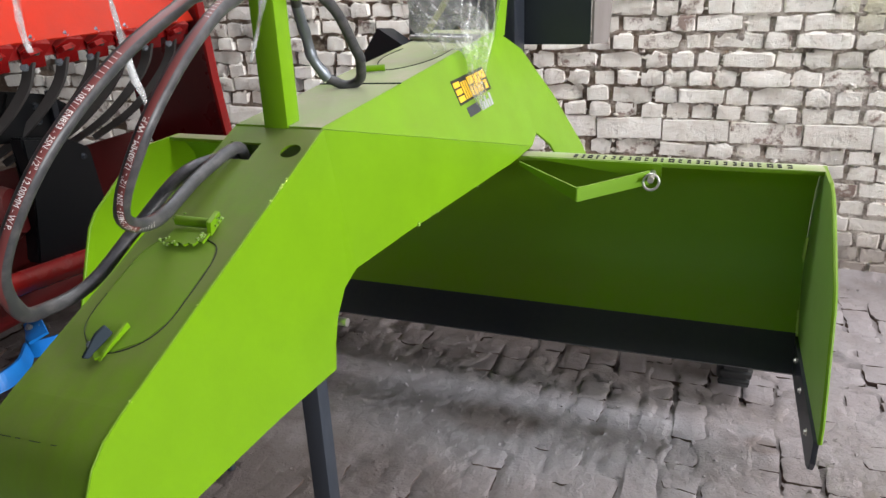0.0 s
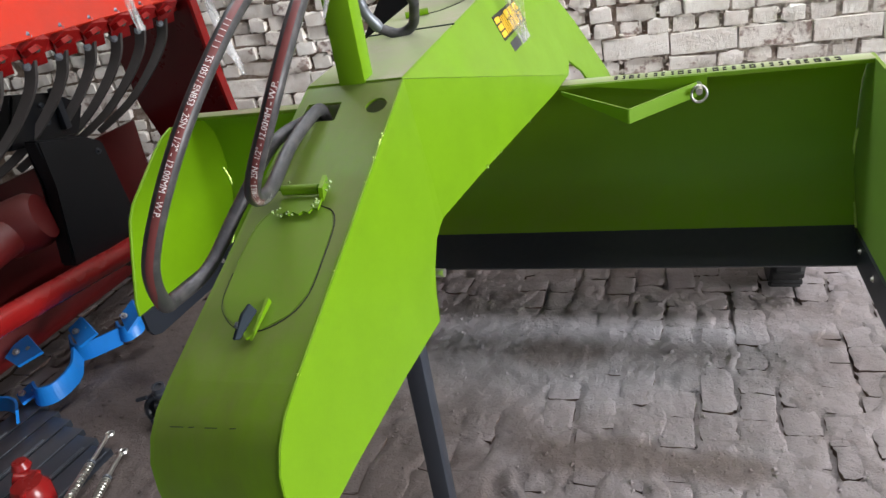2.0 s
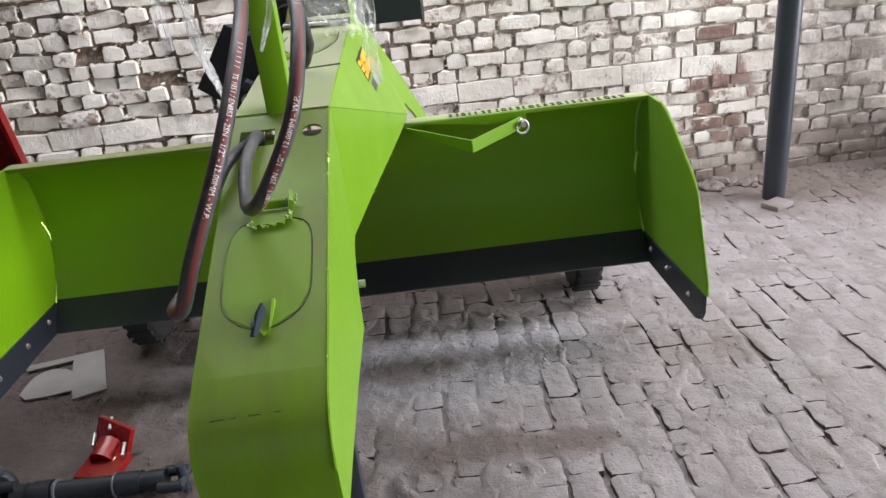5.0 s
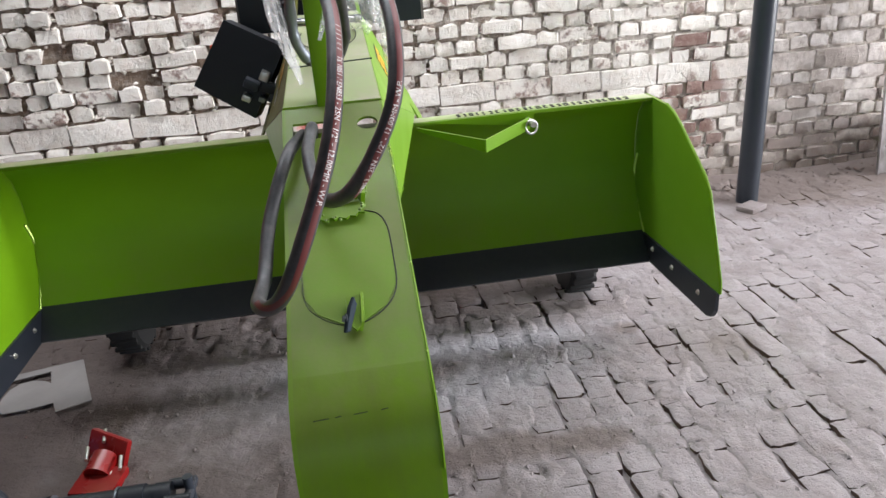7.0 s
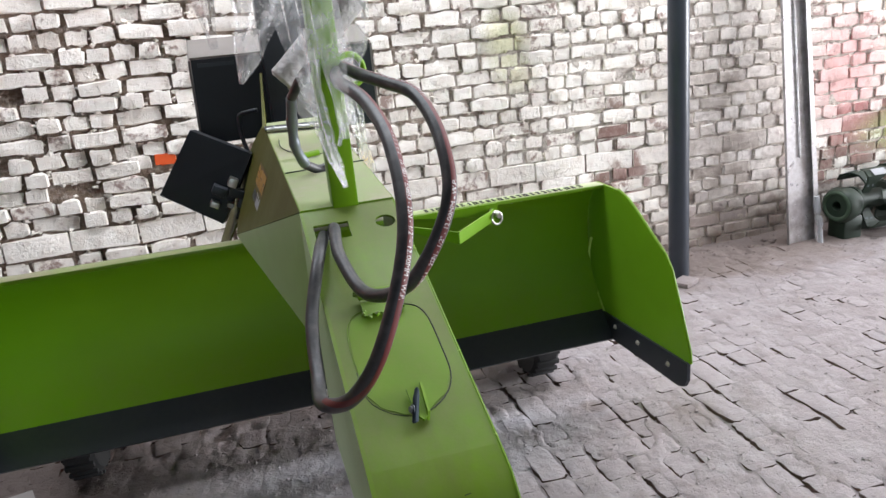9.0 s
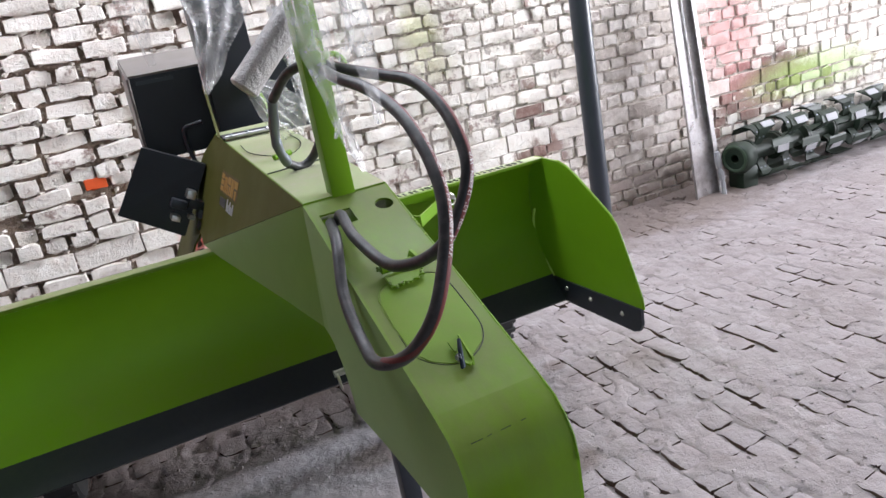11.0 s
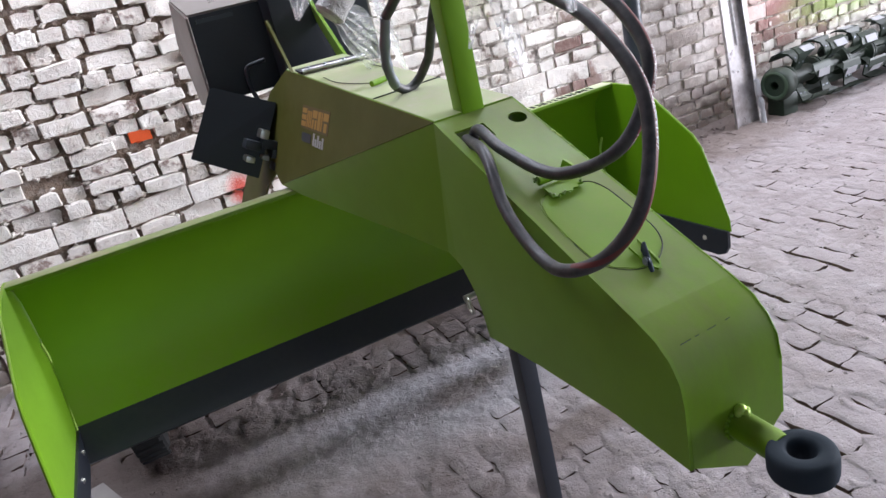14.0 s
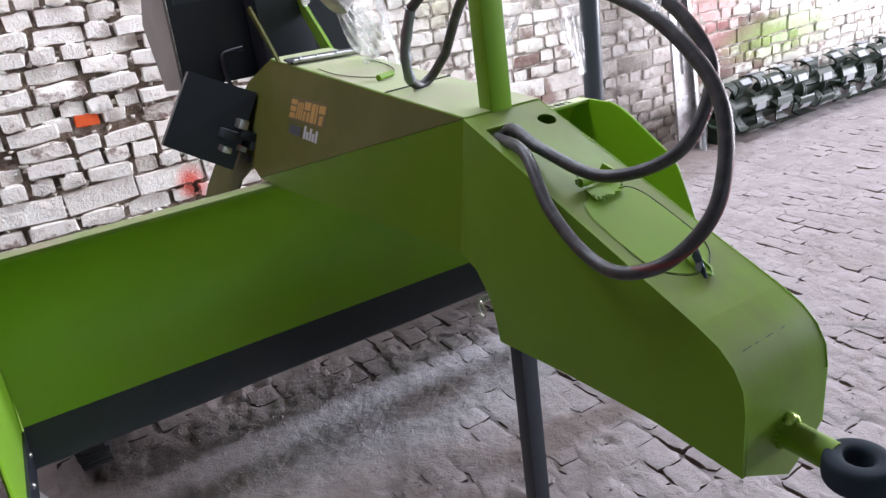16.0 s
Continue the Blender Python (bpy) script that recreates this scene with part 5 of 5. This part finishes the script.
def bent_blade(pts, high, face):
    """An L-shaped blade: a curved band on its edge and a flat bolted shank face."""
    P = smooth_path(pts, 7)
    bm = mesh_bm()
    prev = None
    for k, p in enumerate(P):
        d = (P[min(k + 1, len(P) - 1)] - P[max(k - 1, 0)]).normalized()
        side = Vector((-d.y, d.x, 0)) * 0.005
        up = Vector((0, 0, high)) + side * 3.0
        ring_ = [bm.verts.new(q) for q in (p - side, p + side, p + side + up, p - side + up)]
        if prev:
            for q in range(4):
                bm.faces.new((prev[q], prev[(q + 1) % 4], ring_[(q + 1) % 4], ring_[q]))
        else:
            bm.faces.new(ring_)
        prev = ring_
    bm.faces.new(list(reversed(prev)))
    bl = part("blade", bm, BLUE, tiller, "bright blue L-shaped blade", smooth=False)
    if face:
        part("shank", plate(face, 0.010), BLUE, bl, "flat bright blue blade shank", smooth=False)
        c = sum((Vector(q) for q in face), Vector()) / len(face)
        for e in (-0.02, 0.025):
            part("bolt", bolt(c + Vector((e, e * 0.4, 0.005)), (0.2, -0.3, 1), 0.009, 0.010), ZINC, bl, "zinc bolt")


def flat(z, rise, *pts):
    return [(x, y, z + rise * k) for (x, y), k in zip(pts, (0, 1, 1, 0))]


bent_blade([(-1.739, -0.529, 0.04), (-1.66, -0.575, 0.045), (-1.599, -0.535, 0.05), (-1.60, -0.43, 0.06), (-1.673, -0.328, 0.07)], 0.068, flat(0.19, 0.04, (-1.879, -0.475), (-1.803, -0.396), (-1.632, -0.499), (-1.731, -0.539)))
bent_blade([(-1.824, -0.233, 0.05), (-1.74, -0.30, 0.05), (-1.671, -0.293, 0.055), (-1.57, -0.209, 0.07)], 0.068, flat(0.21, 0.04, (-1.679, -0.324), (-1.626, -0.291), (-1.458, -0.401), (-1.529, -0.433)))
bent_blade([(-1.634, -0.161, 0.08), (-1.57, -0.21, 0.085), (-1.524, -0.21, 0.09), (-1.50, -0.16, 0.10), (-1.527, -0.115, 0.11)], 0.060, flat(0.24, 0.04, (-1.465, -0.266), (-1.43, -0.216), (-1.312, -0.329), (-1.342, -0.378)))
bent_blade([(-1.90, -0.62, 0.03), (-1.817, -0.60, 0.035), (-1.74, -0.62, 0.04), (-1.666, -0.68, 0.05)], 0.05, flat(0.05, 0.02, (-1.817, -0.534), (-1.786, -0.48), (-1.70, -0.52), (-1.74, -0.582)))
for y in (-0.90, 0.78):
    part("skid", box((-1.76, y - 0.02, -0.004), (-1.64, y + 0.02, 0.30), 0.008), BLACK, tiller)

# ---- on the floor by the bucket ----
card = [(-1.411, 0.268), (-1.126, 0.328), (-1.003, 0.010), (-1.119, -0.027), (-1.146, 0.034), (-1.23, 0.016), (-1.314, 0.010), (-1.352, 0.045), (-1.355, 0.110), (-1.349, 0.170), (-1.325, 0.205), (-1.284, 0.218), (-1.235, 0.205), (-1.200, 0.178), (-1.232, 0.270), (-1.405, 0.225)]
bm = mesh_bm()
add_plate(bm, [(x, y, 0.024 + 0.006 * math.sin(6 * x)) for x, y in card], 0.003)
solo("template_sheet", bm, CARD, "grey cut-out sheet template lying on the floor", "template", smooth=False)

pto = thing("drive_shaft", "black cardan drive shaft lying on the dusty floor", "drive shaft")
a, b = Vector((-1.015, -0.592, 0.055)), Vector((-0.64, -0.602, 0.055))
d = (b - a).normalized()
part("tube", tube([a, b], 0.030, 20), BLACK, pto)
part("collar", tube([a + d * 0.02, a + d * 0.075], 0.037, 20), BLACK, pto)
part("collar", tube([b - d * 0.10, b - d * 0.03], 0.036, 20), BLACK, pto)
for e, s in ((a, -1), (b, 1)):
    yoke = part("yoke", tube([e + d * s * 0.0, e + d * s * 0.045], 0.033, 16), BLACK, pto)
    for q in (-1, 1):
        off = Vector((0, 0, 1)) * 0.036 * q if s < 0 else Vector((-d.y, d.x, 0)) * 0.036 * q
        part("yoke_ear", tube([e + d * s * 0.03 + off, e + d * s * 0.105 + off * 1.02], 0.017, 10), BLACK, yoke)
    cr = e + d * s * 0.095
    part("cross", tube([cr - Vector((0, 0, 0.046)), cr + Vector((0, 0, 0.05))], 0.014, 12), STEEL_BLUE, yoke)
    part("cross_arm", tube([cr - Vector((-d.y, d.x, 0)) * 0.046, cr + Vector((-d.y, d.x, 0)) * 0.046], 0.014, 12), STEEL_BLUE, yoke)
u = a - d * 0.115
fork = part("outer_yoke", lathe([(0.046 + 0.017 * math.cos(t_), 0.022 * math.sin(t_)) for t_ in (2 * math.pi * k / 10 for k in range(10))], pose(u.x + 0.012, u.y + 0.018, 0.070, 72, 0, 14), 26), BLACK, pto, "black forged fork of the joint")
part("bearing_cup", lathe([(0.0, 0.0), (0.026, 0.0), (0.026, 0.012), (0.022, 0.016), (0.022, 0.034), (0.014, 0.034), (0.014, 0.028), (0.0, 0.028)], pose(u.x + 0.018, u.y + 0.026, 0.124, 8, 6, 0), 20), STEEL_BLUE, fork, "worn bearing cup")
part("pin_knob", tube([(u.x - 0.055, u.y - 0.01, 0.118), (u.x - 0.02, u.y, 0.124)], 0.008, 10), BLACK, fork)
for k, e in ((0.085, a), (-0.11, b)):
    c0 = e + d * k
    part("ring", tube([c0, c0 + d * 0.006], 0.0375, 20), DULL_ZINC, pto, "bare metal ring")

flange = thing("red_flange", "small red flanged casting with loose bolts on the floor", "flange")
part("neck", tube([(-0.86, -0.44, 0.03), (-0.845, -0.375, 0.05)], 0.040, 18), RED, flange)
part("plate", box((-0.075, -0.012, -0.055), (0.075, 0.012, 0.055), 0.010, pose(-0.84, -0.355, 0.055, -25, 8, -30)), RED, flange, "red flange plate")
part("base", box((-0.07, -0.06, -0.012), (0.07, 0.06, 0.02), 0.008, pose(-0.85, -0.46, 0.012, 0, 0, -10)), RED, flange)
for q in ((-0.90, -0.35, 0.075), (-0.85, -0.31, 0.105), (-0.79, -0.40, 0.06), (-0.82, -0.43, 0.03)):
    part("bolt", tube([q, (q[0] + 0.006, q[1] - 0.05, q[2] - 0.012)], 0.006, 8), ZINC, flange, "zinc bolt")

deck = thing("board_stack", "dark boards stacked on the floor", "boards")
for k in range(6):
    end = pose(-1.262 - 0.092 * k, -0.735 + 0.040 * k, 0.008, 0, 0, -5)
    b_ = part("board", box((-0.0445, -0.62, -0.02), (0.0445, 0.0, 0.02 + 0.002 * (k % 2)), 0.003, end), STEEL_BLUE, deck, "dark steel-edged board")
    for q in (0.030, 0.037) if k % 2 else (0.040,):
        part("worn_edge", box((q - 0.0012, -0.60, 0.019), (q + 0.0012, -0.02 - 0.03 * k, 0.0225 + 0.002 * (k % 2)), 0.0, end), DULL_ZINC, b_, "bright worn edge line")
motor = thing("cast_housing", "small red cast housing on dark boards", "housing")
part("cap", lathe([(0.0, 0.0), (0.060, 0.0), (0.060, 0.06), (0.045, 0.085), (0.0, 0.09)], pose(-1.285, -0.995, 0.031), 24), RED, motor)
part("fork", box((-0.028, -0.02, -0.02), (0.05, 0.02, 0.02), 0.012, pose(-1.335, -0.965, 0.105, 0, 25, 35)), RED, motor)
part("knob", lathe([(0.0, 0.0), (0.024, 0.0), (0.030, 0.012), (0.022, 0.032), (0.0, 0.034)], pose(-1.345, -0.945, 0.118), 18), RED, motor)
part("rib", box((-0.008, -0.055, 0.0), (0.008, 0.055, 0.085), 0.006, pose(-1.275, -0.995, 0.034, 0, 0, 20)), RED, motor)
for (p0, p1) in (((-1.253, -0.706, 0.047), (-1.168, -1.005, 0.047)), ((-1.161, -0.762, 0.030), (-1.085, -1.02, 0.030))):
    p0, p1 = Vector(p0), Vector(p1)
    rod = thing("threaded_rod", "bright threaded rod with an eye end on the floor", "rod", group="threaded rods")
    part("shank", tube([p0, p1], 0.007, 10), ZINC, rod)
    part("eye", lathe([(0.012 + 0.005 * math.cos(t_), 0.005 * math.sin(t_)) for t_ in (2 * math.pi * k / 8 for k in range(8))], pose(p0.x, p0.y + 0.012, p0.z), 16), ZINC, rod)
    along = (p1 - p0).normalized()
    s1 = along.orthogonal().normalized()
    s2 = along.cross(s1)
    turns_ = 13
    coil = [p0.lerp(p1, 0.42 + 0.56 * k / (turns_ * 10)) + 0.0125 * (math.cos(k * 0.6283) * s1 + math.sin(k * 0.6283) * s2) for k in range(turns_ * 10 + 1)]
    part("coil_spring", tube(coil, 0.0026, 6), ZINC, rod, "bright coil spring round the rod")
    part("spring_stop", tube([p0.lerp(p1, 0.39), p0.lerp(p1, 0.42)], 0.014, 12), DULL_ZINC, rod)

# cracked paint across the bend of the nose
for x0, x1 in ((-0.066, -0.046), (-0.038, -0.030), (-0.014, 0.004), (0.022, 0.031)):
    y0, z0 = -1.5765 + 0.02 * x0, 0.9218 + 0.02 * x0
    part("paint_crack", plate([(CX + x0, y0, z0), (CX + x1, y0 + 0.0006, z0 + 0.0006), (CX + x1, y0 + 0.0014, z0 + 0.0013), (CX + x0, y0 + 0.0009, z0 + 0.0008)], 0.0008), DARK_GREEN, leveller, "dark cracked paint", smooth=False)


# ---- single pieces: wall and floor bricks ----
def brick_geo(rs, w, h, deep, rough, soft, nx=5, nz=3):
    """Points, faces and material slots of a worn brick; its flat face looks along -y at y = 0."""
    v, f, slot = [], [], []
    seed = Vector((rs.random() * 50, rs.random() * 50, rs.random() * 50))
    corner = [(0.35 + 1.9 * rs.random() ** 2) * rough for _ in range(4)]
    lean, tip = (rs.random() - 0.5) * 0.05, (rs.random() - 0.5) * 0.06
    us = [-1, -1 + 2.2 * soft / w, -0.35, 0.35, 1 - 2.2 * soft / w, 1]
    ts = [-1, -1 + 2.2 * soft / h, 1 - 2.2 * soft / h, 1]
    for j, t in enumerate(ts):
        for i, u in enumerate(us):
            rim = i in (0, 5) or j in (0, 3)
            k = (i > 2) + 2 * (j > 1)
            cut = corner[k] * (1.0 if i in (0, 5) and j in (0, 3) else 0.45 if i in (0, 1, 4, 5) and j in (0, 3) else 0.3 if i in (0, 5) else 0.0)
            x = u * w / 2 - math.copysign(cut, u) + (rs.random() - 0.5) * rough * (0.9 if rim else 0.5)
            z = t * h / 2 - math.copysign(cut, t) * 0.8 + (rs.random() - 0.5) * rough * (0.9 if rim else 0.5)
            y = (soft * (0.5 + 0.9 * rs.random()) if rim else 0.0) + 0.003 * noise.noise(Vector((x, 0, z)) * 30 + seed) + lean * x + tip * z
            v.append((x, y, z))
    n = nx + 1
    for j in range(nz):
        for i in range(nx):
            f.append((j * n + i, j * n + i + 1, (j + 1) * n + i + 1, (j + 1) * n + i))
            slot.append(0)
    loop = list(range(n)) + [j * n + nx for j in range(1, nz + 1)] + [nz * n + i for i in range(nx - 1, -1, -1)] + [j * n for j in range(nz - 1, 0, -1)]
    base = len(v)
    v += [(v[q][0] * 0.99, deep, v[q][2] * 0.99) for q in loop]
    for q in range(len(loop)):
        r = (q + 1) % len(loop)
        f.append((loop[r], loop[q], base + q, base + r))
        slot.append(1)
    return v, f, slot


def paver_geo(rs, w, h, deep):
    """Points, faces and slots of a worn paver with a broken outline and a pitted flat top."""
    v, f, slot = [], [], []
    seed = Vector((rs.random() * 50, rs.random() * 50, rs.random() * 50))
    us, ts = (-1, -0.90, -0.45, 0.0, 0.45, 0.90, 1), (-1, -0.92, -0.60, -0.2, 0.2, 0.60, 0.92, 1)
    nu, nt = len(us), len(ts)
    lost = [rs.random() ** 4 * 0.026 for _ in range(4)]
    for j, t in enumerate(ts):
        for i, u in enumerate(us):
            eu, et = i in (0, nu - 1), j in (0, nt - 1)
            both = eu and et
            near = (i in (0, 1, nu - 2, nu - 1)) and (j in (0, 1, nt - 2, nt - 1))
            cut = lost[(i > 3) + 2 * (j > 3)] * (1.0 if both else 0.22 if near else 0.0)
            p = Vector((u * w / 2, 0, t * h / 2))
            q = Vector((math.copysign(w / 2, u) if abs(u) > 0.9 else p.x, 0, math.copysign(h / 2, t) if abs(t) > 0.9 else p.z))
            r = noise.noise(q * 38 + seed) + 0.8 * noise.noise(q * 95 + seed)
            x = p.x - math.copysign(cut, u) + (r * 0.0075 if abs(u) > 0.9 else (rs.random() - 0.5) * 0.006)
            z = p.z - math.copysign(cut, t) + (r * 0.0075 if abs(t) > 0.9 else (rs.random() - 0.5) * 0.006)
            y = (0.0008 + 0.0030 * rs.random() ** 2 if eu or et else 0.0) + 0.0030 * noise.noise(p * 24 + seed)
            v.append((x, y, z))
    for j in range(nt - 1):
        for i in range(nu - 1):
            f.append((j * nu + i, j * nu + i + 1, (j + 1) * nu + i + 1, (j + 1) * nu + i))
            slot.append(0)
    loop = list(range(nu)) + [j * nu + nu - 1 for j in range(1, nt)] + [(nt - 1) * nu + i for i in range(nu - 2, -1, -1)] + [j * nu for j in range(nt - 2, 0, -1)]
    base = len(v)
    v += [(v[q][0] * 0.98, deep, v[q][2] * 0.98) for q in loop]
    for q in range(len(loop)):
        r = (q + 1) % len(loop)
        f.append((loop[r], loop[q], base + q, base + r))
        slot.append(1)
    return v, f, slot


def mesh_of(name, v, f, slot, face, side):
    me = bpy.data.meshes.new(name)
    me.from_pydata(v, [], f)
    me.materials.append(face)
    me.materials.append(side)
    me.polygons.foreach_set("material_index", slot)
    me.polygons.foreach_set("use_smooth", [True] * len(f))
    me.update()
    me.set_sharp_from_angle(angle=radians(34))
    return me


PLINTH = 0.725
COURSE = 0.0790


ORANGE_WASH = paint("orange_splashed_whitewash", (0.80, 0.115, 0.025), dust=(0.7, 0.5, 0.42), rough=0.8, dusty=0.4, coat=0.0, patchy=0.3)


def lay_wall():
    rs = random.Random(11)
    sizes = {"stretcher": 0.205, "header": 0.108, "block": 0.30}
    stock = {k: [mesh_of("wall_brick", *brick_geo(rs, w, 0.068 if k != "block" else 0.105, 0.05, 0.016 if k != "block" else 0.005, 0.006 if k != "block" else 0.004), WALL_BRICK, WALL_BRICK) for _ in range(14)] for k, w in sizes.items()}
    rest_v, rest_f, rest_s = [], [], []
    rows = []
    z = 0.0
    while z < PLINTH - 0.115 - 0.02:
        rows.append((z, 0.0765))
        z += 0.0765
    rows.append((z, PLINTH - z))
    z = PLINTH
    while z < 2.45:
        rows.append((z, COURSE))
        z += COURSE
    made = 0
    for n, (z, high) in enumerate(rows):
        x = -3.6 - rs.random() * 0.2
        block = high > 0.09
        while x < 7.6:
            kind = "block" if block else ("stretcher" if rs.random() < 0.33 else "header")
            w = sizes[kind] * (0.92 + 0.16 * rs.random())
            gap = (0.006 if x < 0.4 else 0.003) + 0.013 * rs.random() if not block else 0.003
            cx, cz = x + w / 2, z + high / 2 + 0.006 * math.sin(x * 1.3 + n) + (rs.random() - 0.5) * 0.004
            y = WALL_Y + (rs.random() - 0.5) * ((0.030 if x < 0.4 else 0.020) if not block else 0.004)
            tilt = (rs.random() - 0.5) * (0.12 if x < 0.3 else 0.07)
            sx, sz = w / sizes[kind], (high - 0.007) / (0.068 if not block else 0.105) * (0.93 + 0.11 * rs.random())
            painted = abs(cx + 0.545) < w / 2 + 0.056 and abs(cz - 1.023) < 0.042 and not block
            if painted or rs.random() < (0.03 if x < 0.1 else 0.010) and not block:
                x += w + gap
                continue
            m = Matrix.Translation((cx, y, cz)) @ Matrix.Rotation(tilt, 4, "Y") @ Matrix.Rotation((rs.random() - 0.5) * 0.05, 4, "Z") @ Matrix.Diagonal((sx, 1, sz, 1))
            if -1.45 < x < 1.75 and PLINTH - 0.01 < z < 1.42 and made < 300:
                ob = new("brick", rs.choice(stock[kind]))
                ob.parent = wall_north
                ob.matrix_basis = m
                made += 1
            else:
                v, f, sl = brick_geo(rs, sizes[kind], 0.068 if not block else 0.105, 0.05, 0.016 if not block else 0.005, 0.006 if not block else 0.004)
                rest_s.extend(sl)
                k = len(rest_v)
                rest_v.extend(tuple(m @ Vector(p)) for p in v)
                rest_f.extend(tuple(i + k for i in q) for q in f)
            x += w + gap
    for cx, wide, face in ((-0.545, 0.112, ORANGE_WASH), (-0.665, 0.108, WALL_BRICK), (-0.425, 0.108, WALL_BRICK)):
        ob = new("brick", mesh_of("wall_brick", *brick_geo(rs, wide, 0.062, 0.05, 0.012, 0.006), face, WALL_BRICK))
        ob.parent = wall_north
        ob.matrix_basis = Matrix.Translation((cx, WALL_Y + 0.002, 1.022)) @ Matrix.Rotation(0.03, 4, "Y")
    rest = new("bricks", mesh_of("bricks", rest_v, rest_f, rest_s, WALL_BRICK, WALL_BRICK))
    rest.parent = wall_north
    rest["kind"] = "stuff"


def lay_floor():
    """Courses of bricks on the flat, their length along y, most of them broken in half."""
    rs = random.Random(23)
    flat = Matrix.Rotation(radians(-90), 4, "X")
    W, H = 0.100, 0.122
    stock = [mesh_of("floor_brick", *paver_geo(rs, W, H, 0.05), FLOOR_BRICK, JOINT_CLAY) for _ in range(20)]
    longs = [mesh_of("floor_brick", *paver_geo(rs, W, H * 1.85, 0.05), FLOOR_BRICK, JOINT_CLAY) for _ in range(10)]
    rest_v, rest_f, rest_s = [], [], []
    made = 0
    for c in range(-32, 64):
        y = -2.45 - rs.random() * 0.2
        while y < 1.46:
            whole = rs.random() < 0.10
            size = H * (1.85 if whole else 1.0)
            stretch = 0.95 + 0.10 * rs.random()
            cy = y + size * stretch / 2
            y += size * stretch + 0.002 + 0.008 * rs.random() ** 2
            p = Vector((c * 0.1115 + 0.014 * math.sin(cy * 1.7 + c * 0.13) + 0.02 * math.sin(cy * 0.6) - 0.03 * (cy > 0.5) + (rs.random() - 0.5) * 0.012, cy, 0))
            if not (-3.4 < p.x < 7.0 and -2.3 < p.y < 1.40) or rs.random() < 0.035:
                continue
            h = 0.0003 + 0.005 * noise.noise((p.x * 1.4, p.y * 1.4, 0.0)) + (rs.random() - 0.5) * 0.005
            m = Matrix.Translation((p.x, p.y, h)) @ Matrix.Rotation((rs.random() - 0.5) * 0.15, 4, "Z") @ Matrix.Rotation((rs.random() - 0.5) * 0.05, 4, "X") @ Matrix.Rotation((rs.random() - 0.5) * 0.06, 4, "Y") @ flat @ Matrix.Diagonal((0.94 + 0.10 * rs.random(), 1, stretch, 1))
            if 0.15 < p.x < 1.95 and -1.25 < p.y < 0.8 and made < 300:
                ob = new("brick", rs.choice(longs if whole else stock))
                ob.parent = ground
                ob.matrix_basis = m
                made += 1
            else:
                v, f, sl = paver_geo(rs, W, size, 0.05)
                rest_s.extend(sl)
                k = len(rest_v)
                rest_v.extend(tuple(m @ Vector(q)) for q in v)
                rest_f.extend(tuple(i + k for i in q) for q in f)
    rest = new("bricks", mesh_of("bricks", rest_v, rest_f, rest_s, FLOOR_BRICK, JOINT_CLAY))
    rest.parent = ground
    rest["kind"] = "stuff"


def crumbs(name, places, material, parent, label, seed, tag_it):
    """Many small irregular lumps in one mesh: places holds (x, y, z, size, flatness)."""
    rc = random.Random(seed)
    base = [(1, 0, 0), (0, 1, 0), (-1, 0, 0), (0, -1, 0), (0.3, 0.2, 1), (-0.2, -0.3, -1)]
    tri = [(0, 1, 4), (1, 2, 4), (2, 3, 4), (3, 0, 4), (1, 0, 5), (2, 1, 5), (3, 2, 5), (0, 3, 5)]
    v, f = [], []
    for x, y, z, s, fx, fy, fz in places:
        a = rc.random() * 6.28
        c, d = math.cos(a), math.sin(a)
        k = len(v)
        for bx, by, bz in base:
            q = s * (0.65 + 0.7 * rc.random())
            if fy < fx:
                px, pz = (bx * c - bz * d) * q, (bx * d + bz * c) * q
                py = by * q
            else:
                px, py, pz = (bx * c - by * d) * q, (bx * d + by * c) * q, bz * q
            v.append((x + px * fx, y + py * fy, z + pz * fz))
        f.extend((i + k, j + k, l + k) for i, j, l in tri)
    ob = new(name, mesh_of(name, v, f, [0] * len(f), material, material))
    if tag_it:
        tagged(ob, label, "dirt", kind="stuff")
    else:
        ob.parent = parent
        ob["kind"] = "stuff"
        ob["label"] = label
    return ob


def scatter():
    rc = random.Random(31)
    spots = []
    while len(spots) < 9000:
        x, y = rc.uniform(-2.2, 4.2), rc.uniform(-1.5, 1.47)
        dens = 0.5 + 0.9 * noise.noise((x * 2.2, y * 2.2, 7.0))
        if rc.random() > dens:
            continue
        s = 0.0018 + 0.0065 * rc.random() ** 5
        spots.append((x, y, ground_height(x, y) + 0.003 + 0.25 * s, s, 1.15, 1.16, 0.6))
    for k in range(500):
        x = rc.uniform(-2.0, 4.2)
        spots.append((x, 1.48 - 0.16 * rc.random() ** 2, 0.012, 0.006 + 0.016 * rc.random() ** 2, 1.15, 1.16, 0.7))
    crumbs("loose_crumbs", spots, DIRT, None, "loose crumbs of dirt and mortar on the brick floor", 32, True)
    fill = []
    while len(fill) < 6500:
        x, z = rc.uniform(-2.0, 4.6), rc.uniform(0.02, 2.3)
        keep = 0.40 + 0.5 * min(1.0, max(0.0, (x + 0.2) / 1.8)) + 0.5 * noise.noise((x * 2, 0, z * 2))
        if rc.random() > keep:
            continue
        # only the joints: a lump behind the face of a brick does not show
        s = 0.007 + 0.011 * rc.random()
        fill.append((x, WALL_Y + 0.016 + 0.010 * rc.random(), z, s, 1.35, 0.8, 0.9))
    crumbs("mortar_lumps", fill, WALL_BRICK, wall_north, "rough lumps of whitewashed mortar in the joints", 33, False)


lay_wall()
lay_floor()
scatter()
